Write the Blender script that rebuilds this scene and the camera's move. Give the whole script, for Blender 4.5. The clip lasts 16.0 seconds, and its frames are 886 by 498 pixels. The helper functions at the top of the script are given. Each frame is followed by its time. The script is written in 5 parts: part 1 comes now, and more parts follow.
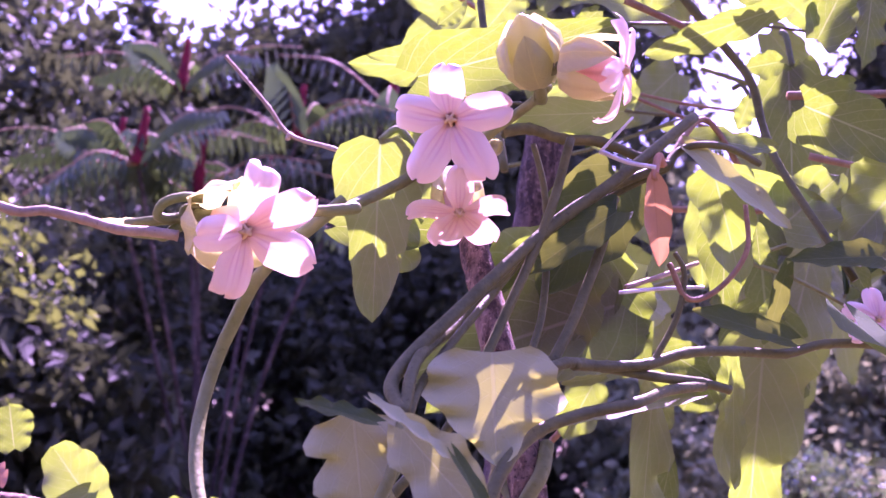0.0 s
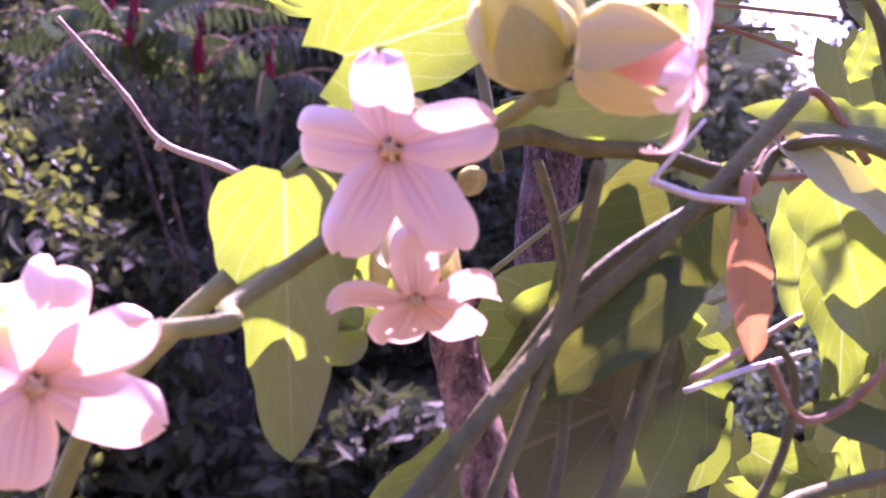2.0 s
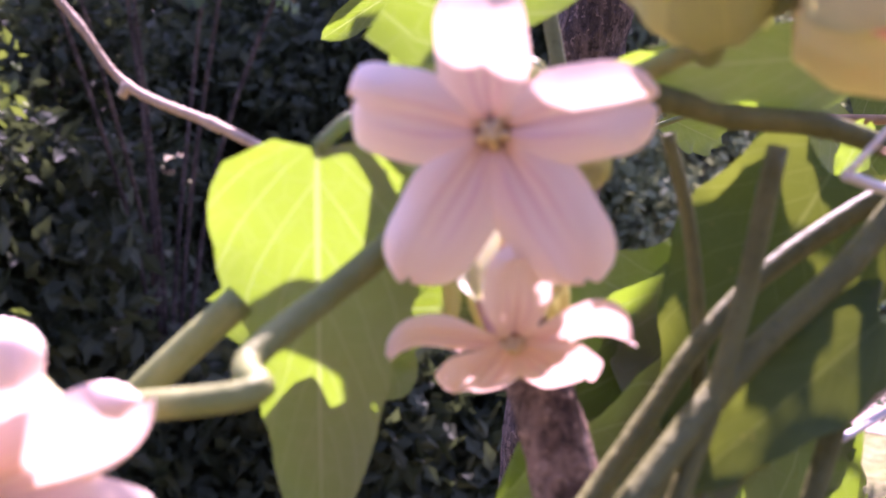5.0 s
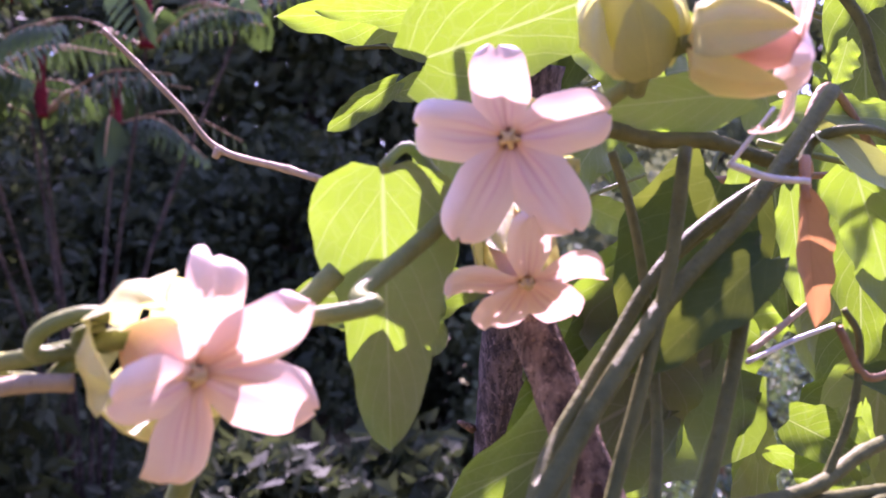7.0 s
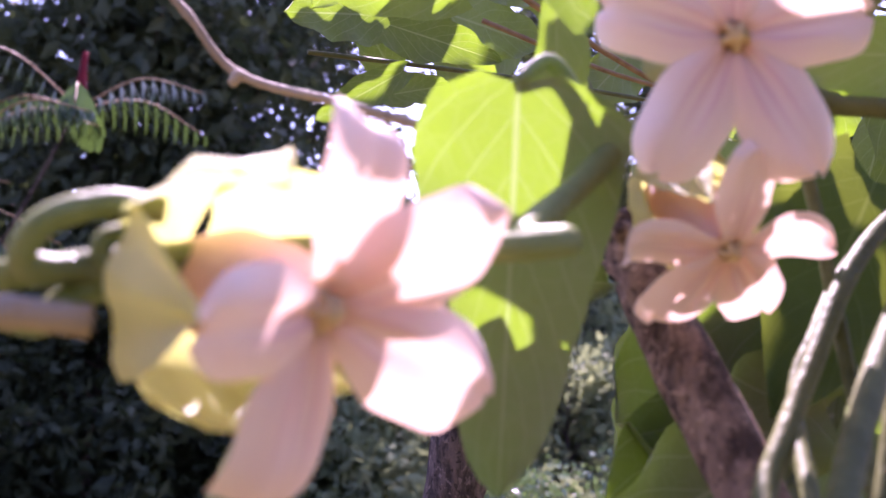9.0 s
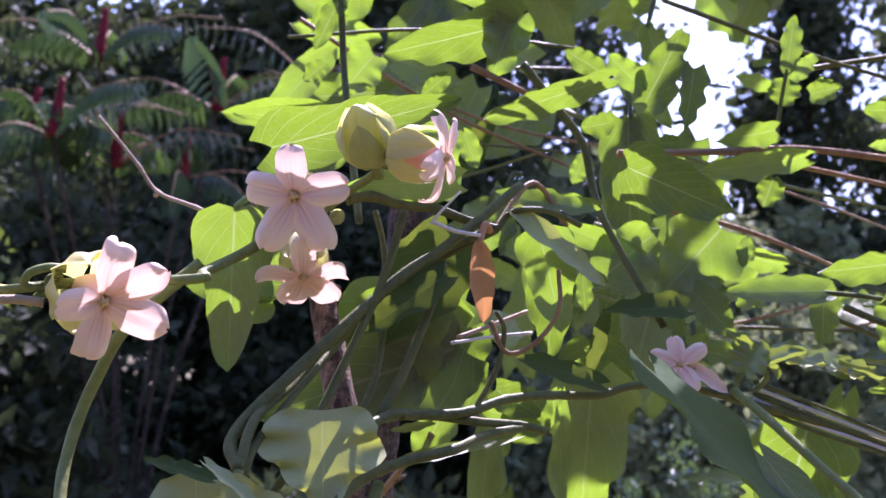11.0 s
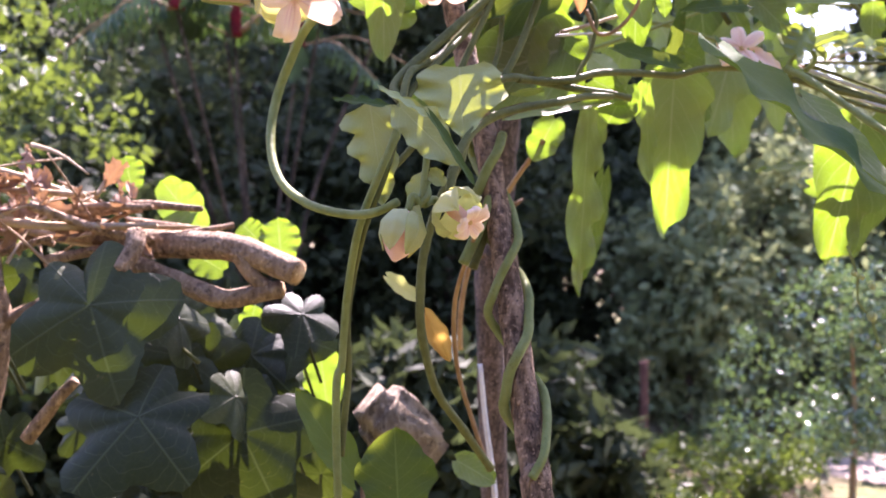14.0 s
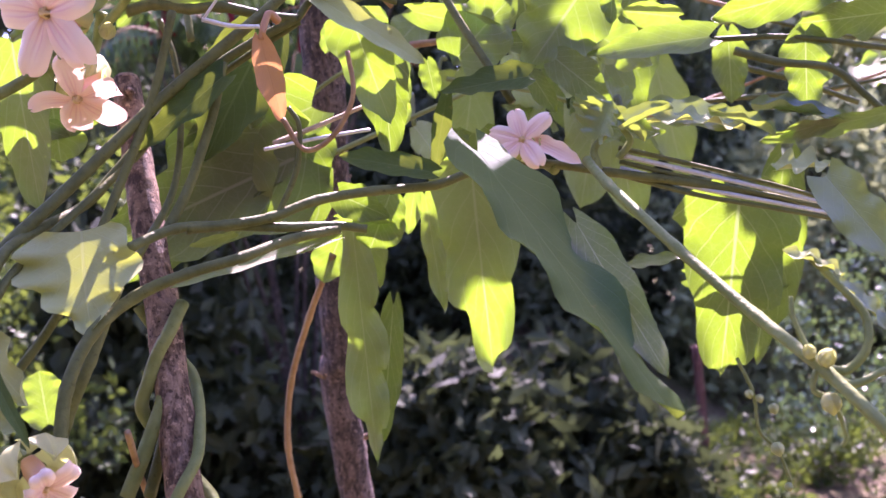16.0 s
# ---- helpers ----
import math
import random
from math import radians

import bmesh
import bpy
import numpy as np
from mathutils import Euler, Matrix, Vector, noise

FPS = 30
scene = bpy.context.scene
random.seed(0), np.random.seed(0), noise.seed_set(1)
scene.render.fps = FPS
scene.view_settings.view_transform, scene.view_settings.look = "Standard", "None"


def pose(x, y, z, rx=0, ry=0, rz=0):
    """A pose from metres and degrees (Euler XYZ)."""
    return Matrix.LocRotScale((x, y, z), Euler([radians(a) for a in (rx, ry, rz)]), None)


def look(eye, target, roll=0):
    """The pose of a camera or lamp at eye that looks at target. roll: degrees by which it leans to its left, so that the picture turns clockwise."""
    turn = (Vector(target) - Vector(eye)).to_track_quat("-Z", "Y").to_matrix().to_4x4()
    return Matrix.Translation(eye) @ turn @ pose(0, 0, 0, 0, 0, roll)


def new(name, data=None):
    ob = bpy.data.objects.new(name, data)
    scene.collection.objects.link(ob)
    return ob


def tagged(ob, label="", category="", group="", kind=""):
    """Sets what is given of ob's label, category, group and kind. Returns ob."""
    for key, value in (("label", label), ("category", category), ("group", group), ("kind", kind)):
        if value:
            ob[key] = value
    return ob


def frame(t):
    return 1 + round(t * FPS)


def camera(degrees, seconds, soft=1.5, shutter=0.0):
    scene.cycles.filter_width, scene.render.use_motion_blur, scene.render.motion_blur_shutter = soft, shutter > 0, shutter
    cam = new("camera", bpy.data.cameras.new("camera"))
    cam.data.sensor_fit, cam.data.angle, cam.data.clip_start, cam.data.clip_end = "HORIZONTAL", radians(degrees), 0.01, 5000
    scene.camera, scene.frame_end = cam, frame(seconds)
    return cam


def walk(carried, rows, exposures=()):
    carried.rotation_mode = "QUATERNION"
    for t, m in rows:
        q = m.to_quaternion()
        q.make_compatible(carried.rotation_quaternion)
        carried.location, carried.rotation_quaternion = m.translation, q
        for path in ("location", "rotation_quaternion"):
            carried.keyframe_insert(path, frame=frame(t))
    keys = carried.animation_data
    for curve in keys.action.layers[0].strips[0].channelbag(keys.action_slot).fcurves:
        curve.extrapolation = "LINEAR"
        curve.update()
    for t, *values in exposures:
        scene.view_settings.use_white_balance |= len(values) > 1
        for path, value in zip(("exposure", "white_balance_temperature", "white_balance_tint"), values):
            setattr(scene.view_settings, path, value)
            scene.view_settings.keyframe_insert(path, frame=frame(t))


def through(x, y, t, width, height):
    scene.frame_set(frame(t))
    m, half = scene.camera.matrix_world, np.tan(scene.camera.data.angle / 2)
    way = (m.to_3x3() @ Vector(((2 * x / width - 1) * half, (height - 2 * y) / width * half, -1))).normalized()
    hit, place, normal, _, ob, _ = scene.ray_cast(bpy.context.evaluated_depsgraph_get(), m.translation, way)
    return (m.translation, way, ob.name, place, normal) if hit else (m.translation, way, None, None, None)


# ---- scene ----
cam = camera(46.0, 16.0, soft=1.5)

cam.data.dof.use_dof, cam.data.dof.focus_distance, cam.data.dof.aperture_fstop = True, 0.25, 34.0

# seconds, x, y, z, yaw, pitch, lean
PATH = [
    (0, 0.0065, -0.2324, 0.8910, 1.67, 7.14, -2.37),
    (0.5, -0.0014, -0.2513, 0.9097, -1.48, 4.09, -0.40),
    (1, 0.0008, -0.2597, 0.9181, -2.37, 2.76, -0.71),
    (1.5, -0.0021, -0.1947, 0.9249, -2.70, 1.70, -0.00),
    (2, 0.0138, -0.1366, 0.9392, 2.82, -0.92, 0.27),
    (2.5, 0.0210, -0.1003, 0.9500, 7.98, -3.68, 1.91),
    (3, 0.0149, -0.0839, 0.9430, 8.07, -5.15, 0.51),
    (3.5, 0.0033, -0.0866, 0.9398, 4.42, -5.36, -0.15),
    (4, -0.0024, -0.0879, 0.9373, 0.65, -2.83, -0.55),
    (4.5, -0.0078, -0.0904, 0.9393, -1.75, -2.92, -1.19),
    (5, -0.0051, -0.0921, 0.9511, -0.60, -6.96, -0.56),
    (5.2, 0.0007, -0.0928, 0.9511, 2.57, -5.47, 0.01),
    (7.3, -0.0307, -0.1509, 0.9213, -7.76, 4.47, 1.61),
    (7.5, -0.0350, -0.1537, 0.9011, -9.17, 9.49, -1.17),
    (8, -0.0541, -0.1508, 0.8963, -13.91, 11.30, -0.60),
    (8.5, -0.0796, -0.1318, 0.8939, -18.52, 9.90, -1.85),
    (9, -0.0548, -0.0859, 0.9145, -16.09, 8.25, -0.21),
    (9.5, -0.0459, -0.0970, 0.9079, -15.78, 9.08, -1.80),
    (10, -0.0410, -0.1450, 0.9024, -13.53, 9.65, -1.88),
    (10.2, -0.0198, -0.1734, 0.9139, -7.25, 6.07, -1.68),
    (12.3, 0.0430, -0.3446, 0.9045, 1.04, 4.52, -2.20),
    (12.5, 0.0373, -0.3498, 0.9010, 2.61, 3.49, -1.92),
    (13, 0.0244, -0.3397, 0.8811, 4.83, 1.65, -1.22),
    (13.5, 0.0264, -0.3493, 0.8584, 4.00, -0.23, -0.41),
    (14, 0.0278, -0.3468, 0.8474, 3.69, -1.41, -0.43),
    (14.5, 0.0366, -0.3255, 0.8503, 2.66, -1.44, 1.55),
    (15, 0.0679, -0.2802, 0.8645, 3.60, -1.37, 2.63),
    (15.5, 0.1052, -0.2617, 0.8852, 5.48, -1.93, 3.09),
    (16, 0.1219, -0.2378, 0.8947, 7.38, -2.19, 5.22),
]


def carried_pose(x, y, z, yaw, pitch, lean):
    ahead = Vector((-math.sin(radians(yaw)) * math.cos(radians(pitch)), math.cos(radians(yaw)) * math.cos(radians(pitch)), math.sin(radians(pitch))))
    eye = Vector((x, y, z))
    return look(eye, eye + ahead, -lean)


walk(cam, [(t, carried_pose(*row)) for t, *row in PATH], [(0, 2.72, 5600, 128), (1.5, 2.8, 5750, 120), (3.5, 2.65, 5900, 70), (5, 2.65, 5900, 72), (7.5, 2.5, 5750, 72), (9, 2.45, 5750, 66), (10.2, 2.2, 5500, 50), (12.3, 1.85, 5450, 50), (13.1, 2.25, 6050, 42), (14.5, 3.1, 6200, 46), (16, 2.85, 5850, 66)])

# ---- daylight ----
SUN_AZ, SUN_EL = 7.0, 52.0
world = bpy.data.worlds.new("sky")
scene.world = world
world.use_nodes = True
wn = world.node_tree.nodes
sky = wn.new("ShaderNodeTexSky")
sky.sky_type, sky.sun_disc = "NISHITA", False
sky.sun_elevation, sky.sun_rotation = radians(SUN_EL), radians(SUN_AZ)
world.node_tree.links.new(sky.outputs[0], wn["Background"].inputs[0])
wn["Background"].inputs[1].default_value = 0.105

to_sun = Vector((math.sin(radians(SUN_AZ)) * math.cos(radians(SUN_EL)), math.cos(radians(SUN_AZ)) * math.cos(radians(SUN_EL)), math.sin(radians(SUN_EL))))
sun = new("sun", bpy.data.lights.new("sun", "SUN"))
sun.data.energy, sun.data.angle, sun.data.color = 5.0, radians(0.5), (1.0, 0.95, 0.86)
sun.matrix_world = look(to_sun * 20, (0, 0, 0))


# ---- materials ----
class Nodes:
    """A small wrapper round one node material."""

    def __init__(self, name):
        self.mat = bpy.data.materials.new(name)
        self.mat.use_nodes = True
        self.tree = self.mat.node_tree
        self.tree.nodes.clear()
        self.out = self.add("ShaderNodeOutputMaterial")

    def add(self, kind, **values):
        node = self.tree.nodes.new(kind)
        for key, value in values.items():
            setattr(node, key, value)
        return node

    def link(self, a, b):
        self.tree.links.new(a, b)

    def put(self, socket, value):
        if isinstance(value, (int, float, tuple)):
            socket.default_value = value
        else:
            self.link(value, socket)

    def math(self, op, a, b=0.0, c=None):
        node = self.add("ShaderNodeMath", operation=op)
        self.put(node.inputs[0], a)
        self.put(node.inputs[1], b)
        if c is not None:
            self.put(node.inputs[2], c)
        return node.outputs[0]

    def mix(self, fac, a, b):
        node = self.add("ShaderNodeMix", data_type="RGBA")
        self.put(node.inputs[0], fac)
        self.put(node.inputs[6], a)
        self.put(node.inputs[7], b)
        return node.outputs[2]

    def ramp(self, fac, low, high):
        node = self.add("ShaderNodeMapRange")
        node.interpolation_type = "SMOOTHSTEP"
        self.put(node.inputs[0], fac)
        node.inputs[1].default_value, node.inputs[2].default_value = low, high
        return node.outputs[0]

    def noise(self, scale, detail=4.0, coords=None, rough=0.55):
        node = self.add("ShaderNodeTexNoise")
        node.inputs["Scale"].default_value, node.inputs["Detail"].default_value = scale, detail
        node.inputs["Roughness"].default_value = rough
        self.link(coords or self.coords("Object"), node.inputs["Vector"])
        return node.outputs["Fac"]

    def coords(self, which):
        return self.add("ShaderNodeTexCoord").outputs[which]

    def uv(self):
        node = self.add("ShaderNodeSeparateXYZ")
        self.link(self.coords("UV"), node.inputs[0])
        return node.outputs[0], node.outputs[1]

    def bump(self, height, strength, distance):
        node = self.add("ShaderNodeBump")
        node.inputs["Strength"].default_value, node.inputs["Distance"].default_value = strength, distance
        self.link(height, node.inputs["Height"])
        return node.outputs[0]

    def surface(self, colour, rough, bump=None, spec=0.5, through=None, share=0.4, metal=0.0, sheen=0.0):
        body = self.add("ShaderNodeBsdfPrincipled")
        self.put(body.inputs["Base Color"], colour)
        self.put(body.inputs["Roughness"], rough)
        body.inputs["Specular IOR Level"].default_value = spec
        body.inputs["Metallic"].default_value = metal
        body.inputs["Sheen Weight"].default_value = sheen
        if bump:
            self.link(bump, body.inputs["Normal"])
        last = body.outputs[0]
        if through is not None:
            glow = self.add("ShaderNodeBsdfTranslucent")
            self.put(glow.inputs[0], through)
            both = self.add("ShaderNodeMixShader")
            self.put(both.inputs[0], share)
            self.link(last, both.inputs[1])
            self.link(glow.outputs[0], both.inputs[2])
            last = both.outputs[0]
        self.link(last, self.out.inputs[0])
        return self.mat


def rgb(r, g, b):
    return (r, g, b, 1.0)


def vine_leaf_material(name, dull, bright, vein, through, vein_through, rough=0.5, share=0.5, spec=0.35):
    n = Nodes(name)
    u, v = n.uv()
    across = n.math("ABSOLUTE", n.math("SUBTRACT", v, 0.5))
    mid = n.math("SUBTRACT", 1.0, n.ramp(across, 0.006, 0.022))
    # side veins leave the midrib at a slant and bow towards the tip
    wob = n.math("MULTIPLY", n.noise(90, 2), 0.05)
    run = n.math("SUBTRACT", n.math("MULTIPLY", u, 7.0), n.math("MULTIPLY", across, 5.2))
    run = n.math("ADD", run, wob)
    saw = n.math("ABSOLUTE", n.math("SUBTRACT", n.math("FRACT", run), 0.5))
    side = n.math("SUBTRACT", 1.0, n.ramp(saw, 0.012, 0.05))
    cells = n.add("ShaderNodeTexVoronoi", feature="DISTANCE_TO_EDGE")
    cells.inputs["Scale"].default_value = 330
    n.link(n.coords("Object"), cells.inputs["Vector"])
    net = n.math("SUBTRACT", 1.0, n.ramp(cells.outputs["Distance"], 0.01, 0.09))
    net = n.math("MULTIPLY", net, 0.14)
    veins = n.math("MAXIMUM", n.math("MAXIMUM", mid, n.math("MULTIPLY", side, 0.6)), net)
    pick = n.add("ShaderNodeObjectInfo").outputs["Random"]
    blot = n.math("MULTIPLY_ADD", n.noise(55, 5), 0.55, n.math("MULTIPLY", pick, 0.75))
    tone = n.ramp(blot, 0.22, 1.05)
    colour = n.mix(n.math("MULTIPLY", veins, 0.34), n.mix(tone, dull, bright), vein)
    speck = n.ramp(n.noise(420, 2), 0.68, 0.76)
    colour = n.mix(n.math("MULTIPLY", speck, 0.35), colour, rgb(0.16, 0.12, 0.05))
    light = n.mix(n.math("MULTIPLY", veins, 0.5), n.mix(tone, tuple(0.66 * c for c in through[:3]) + (1.0,), through), vein_through)
    height = n.math("ADD", n.math("MULTIPLY", veins, 0.6), n.math("MULTIPLY", n.noise(260, 3), 0.5))
    return n.surface(colour, rough, n.bump(height, 0.35, 0.0006), spec, light, share)


def plain_leaf_material(name, dull, bright, through, rough=0.4, share=0.35, spec=0.5, scale=8):
    n = Nodes(name)
    pick = n.add("ShaderNodeNewGeometry").outputs["Random Per Island"]
    tone = n.math("MULTIPLY_ADD", n.noise(scale, 3), 0.6, n.math("MULTIPLY", pick, 0.5))
    colour = n.mix(n.ramp(tone, 0.2, 0.85), dull, bright)
    return n.surface(colour, rough, None, spec, through, share)


def stem_material(name, dull, bright, rough=0.55, through=None):
    n = Nodes(name)
    tone = n.ramp(n.math("MULTIPLY_ADD", n.noise(300, 4), 0.5, n.math("MULTIPLY", n.noise(40, 2), 0.6)), 0.3, 0.75)
    colour = n.mix(tone, dull, bright)
    speck = n.ramp(n.noise(900, 2), 0.62, 0.72)
    colour = n.mix(n.math("MULTIPLY", speck, 0.4), colour, tuple(0.5 * c for c in dull[:3]) + (1.0,))
    return n.surface(colour, rough, n.bump(n.math("ADD", n.noise(700, 3), n.noise(160, 3)), 0.5, 0.0006), 0.10, through, 0.15)


def bark_material(name, dark, light, scale=1.0):
    n = Nodes(name)
    stretch = n.add("ShaderNodeMapping")
    stretch.inputs["Scale"].default_value = (420 * scale, 420 * scale, 95 * scale)
    n.link(n.coords("Object"), stretch.inputs["Vector"])
    ridges = n.noise(1.0, 7, stretch.outputs[0], 0.7)
    warts = n.noise(620 * scale, 4)
    bands = n.noise(90 * scale, 3)
    tone = n.ramp(n.math("MULTIPLY_ADD", bands, 0.35, n.math("MULTIPLY", ridges, 0.8)), 0.46, 0.7)
    colour = n.mix(tone, dark, light)
    colour = n.mix(n.math("MULTIPLY", n.ramp(warts, 0.58, 0.66), 0.7), colour, tuple(min(0.8, 1.6 * c) for c in light[:3]) + (1.0,))
    colour = n.mix(n.math("MULTIPLY", n.ramp(warts, 0.44, 0.34), 0.8), colour, tuple(0.5 * c for c in dark[:3]) + (1.0,))
    height = n.math("ADD", ridges, n.math("MULTIPLY", warts, 0.5))
    return n.surface(colour, 0.8, n.bump(height, 1.0, 0.0022 / scale), 0.25)


def petal_material():
    n = Nodes("petal_pink")
    u, v = n.uv()
    across = n.math("ABSOLUTE", n.math("SUBTRACT", v, 0.5))
    base = n.math("SUBTRACT", 1.0, n.ramp(u, 0.05, 0.75))
    edge = n.ramp(across, 0.22, 0.5)
    wob = n.math("MULTIPLY", n.noise(160, 2), 0.5)
    lines = n.math("SINE", n.math("MULTIPLY", n.math("ADD", v, n.math("MULTIPLY", wob, 0.09)), 40.0))
    lines = n.math("MULTIPLY", n.ramp(lines, -0.2, 1.0), n.math("MULTIPLY", n.math("SUBTRACT", 1.0, n.ramp(u, 0.3, 0.85)), n.math("SUBTRACT", 1.0, n.ramp(across, 0.12, 0.36))))
    pink = n.mix(n.math("MULTIPLY", base, 0.6), rgb(0.84, 0.62, 0.47), rgb(0.81, 0.48, 0.38))
    pink = n.mix(n.math("MULTIPLY", edge, 0.5), pink, rgb(0.89, 0.77, 0.60))
    pink = n.mix(n.math("MULTIPLY", lines, 0.5), pink, rgb(0.66, 0.27, 0.30))
    pink = n.mix(n.math("MULTIPLY", n.math("SUBTRACT", 1.0, n.ramp(u, 0.02, 0.26)), 0.65), pink, rgb(0.88, 0.56, 0.30))
    pink = n.mix(n.math("MULTIPLY", n.ramp(n.noise(120, 3), 0.55, 0.8), 0.4), pink, rgb(0.80, 0.62, 0.56))
    height = n.math("ADD", n.math("MULTIPLY", lines, -0.5), n.noise(500, 3))
    return n.surface(pink, 0.5, n.bump(height, 0.25, 0.0005), 0.3, rgb(0.80, 0.55, 0.44), 0.27, sheen=0.2)


M_UNDER = vine_leaf_material("leaf_underside", rgb(0.085, 0.092, 0.050), rgb(0.185, 0.190, 0.105), rgb(0.30, 0.30, 0.18), rgb(0.43, 0.73, 0.02), rgb(0.70, 0.86, 0.34), 0.6, 0.20, 0.2)
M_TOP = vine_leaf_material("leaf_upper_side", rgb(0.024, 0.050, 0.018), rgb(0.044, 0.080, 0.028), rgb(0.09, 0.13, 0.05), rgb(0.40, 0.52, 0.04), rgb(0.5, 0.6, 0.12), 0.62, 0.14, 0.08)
# copy of the upper-side material, paler and glossier, with sun glare in its colour
M_GLARE = vine_leaf_material("leaf_upper_side_glare", rgb(0.07, 0.10, 0.045), rgb(0.12, 0.16, 0.07), rgb(0.16, 0.20, 0.10), rgb(0.40, 0.52, 0.04), rgb(0.5, 0.6, 0.12), 0.34, 0.18, 0.9)
M_PALE = vine_leaf_material("leaf_pale", rgb(0.25, 0.27, 0.12), rgb(0.34, 0.36, 0.17), rgb(0.42, 0.43, 0.23), rgb(0.5, 0.58, 0.06), rgb(0.6, 0.66, 0.2), 0.65, 0.18, 0.10)
M_DRY = vine_leaf_material("leaf_dry_orange", rgb(0.36, 0.19, 0.09), rgb(0.50, 0.27, 0.13), rgb(0.33, 0.16, 0.07), rgb(0.55, 0.26, 0.08), rgb(0.45, 0.2, 0.06), 0.6, 0.28, 0.3)
# the heap's shade on the ivy is put into this near-black green
M_IVY = vine_leaf_material("ivy_leaf_shaded", rgb(0.016, 0.022, 0.010), rgb(0.036, 0.044, 0.018), rgb(0.09, 0.10, 0.05), rgb(0.2, 0.3, 0.02), rgb(0.3, 0.4, 0.1), 0.5, 0.06, 0.16)
M_DEAD = vine_leaf_material("leaf_dead_brown", rgb(0.17, 0.10, 0.065), rgb(0.34, 0.22, 0.15), rgb(0.24, 0.15, 0.09), rgb(0.34, 0.18, 0.08), rgb(0.3, 0.16, 0.07), 0.7, 0.22, 0.2)
M_BUD = vine_leaf_material("bud_sepal", rgb(0.36, 0.39, 0.15), rgb(0.50, 0.51, 0.24), rgb(0.48, 0.50, 0.28), rgb(0.65, 0.66, 0.2), rgb(0.6, 0.62, 0.2), 0.55, 0.3, 0.3)
# shade and light are put into these two stem colours, paler for young stems
M_STEM = stem_material("vine_stem", rgb(0.068, 0.074, 0.024), rgb(0.135, 0.138, 0.048))
M_STEMLIT = stem_material("young_stem_lit", rgb(0.14, 0.16, 0.05), rgb(0.23, 0.25, 0.09), 0.5, rgb(0.35, 0.45, 0.1))
M_BROWNSTEM = stem_material("brown_stem", rgb(0.20, 0.11, 0.055), rgb(0.34, 0.22, 0.11), 0.6)
M_TWIG = stem_material("dry_twig", rgb(0.24, 0.17, 0.10), rgb(0.42, 0.32, 0.21), 0.7)
M_PALETWIG = stem_material("bleached_twig", rgb(0.42, 0.40, 0.38), rgb(0.62, 0.60, 0.56), 0.6)
M_BARK = bark_material("stake_bark", rgb(0.075, 0.043, 0.026), rgb(0.33, 0.21, 0.135))
M_BRANCH = bark_material("dead_branch", rgb(0.20, 0.125, 0.075), rgb(0.40, 0.27, 0.165), 0.6)
M_OLDWOOD = bark_material("weathered_wood", rgb(0.15, 0.105, 0.07), rgb(0.34, 0.26, 0.18), 0.35)
M_YELLOW = vine_leaf_material("leaf_dry_yellow", rgb(0.42, 0.25, 0.08), rgb(0.58, 0.37, 0.13), rgb(0.40, 0.22, 0.08), rgb(0.85, 0.50, 0.10), rgb(0.6, 0.3, 0.06), 0.6, 0.4, 0.3)
M_DARKBARK = bark_material("sapling_bark", rgb(0.045, 0.032, 0.028), rgb(0.17, 0.12, 0.10))
M_CUT = bark_material("sawn_wood", rgb(0.42, 0.25, 0.12), rgb(0.62, 0.42, 0.25), 0.4)
M_POST = bark_material("post_wood", rgb(0.10, 0.04, 0.028), rgb(0.22, 0.10, 0.07), 0.3)
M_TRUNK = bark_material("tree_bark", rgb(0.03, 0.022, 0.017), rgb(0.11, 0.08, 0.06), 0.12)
M_PETAL = petal_material()
M_SEPAL = vine_leaf_material("sepal_green", rgb(0.38, 0.40, 0.19), rgb(0.52, 0.53, 0.28), rgb(0.50, 0.50, 0.22), rgb(0.74, 0.74, 0.20), rgb(0.7, 0.68, 0.16), 0.5, 0.45, 0.3)
M_CORONA = stem_material("corona_cream", rgb(0.55, 0.34, 0.12), rgb(0.75, 0.55, 0.28), 0.5, rgb(0.8, 0.5, 0.15))
M_FRUIT = stem_material("sumac_fruit", rgb(0.09, 0.01, 0.012), rgb(0.19, 0.015, 0.02), 0.7)
M_SUMAC = plain_leaf_material("sumac_leaflet", rgb(0.022, 0.045, 0.022), rgb(0.05, 0.085, 0.035), rgb(0.10, 0.18, 0.03), 0.45, 0.22, 0.3)
M_BUSH = plain_leaf_material("bush_leaf", rgb(0.032, 0.056, 0.017), rgb(0.082, 0.112, 0.031), rgb(0.15, 0.21, 0.027), 0.5, 0.26, 0.25, 3)
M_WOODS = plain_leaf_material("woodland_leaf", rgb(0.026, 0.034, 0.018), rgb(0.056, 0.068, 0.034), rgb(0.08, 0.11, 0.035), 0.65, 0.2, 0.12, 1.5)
# veiling haze over the far trees is put into this paler leaf colour
M_HAZEWOODS = plain_leaf_material("hazed_leaf", rgb(0.12, 0.15, 0.065), rgb(0.22, 0.245, 0.13), rgb(0.24, 0.28, 0.12), 0.8, 0.3, 0.12, 1.5)
M_GLOSSY = plain_leaf_material("glossy_leaf", rgb(0.05, 0.08, 0.04), rgb(0.10, 0.15, 0.07), rgb(0.12, 0.2, 0.05), 0.12, 0.2, 1.0, 3)


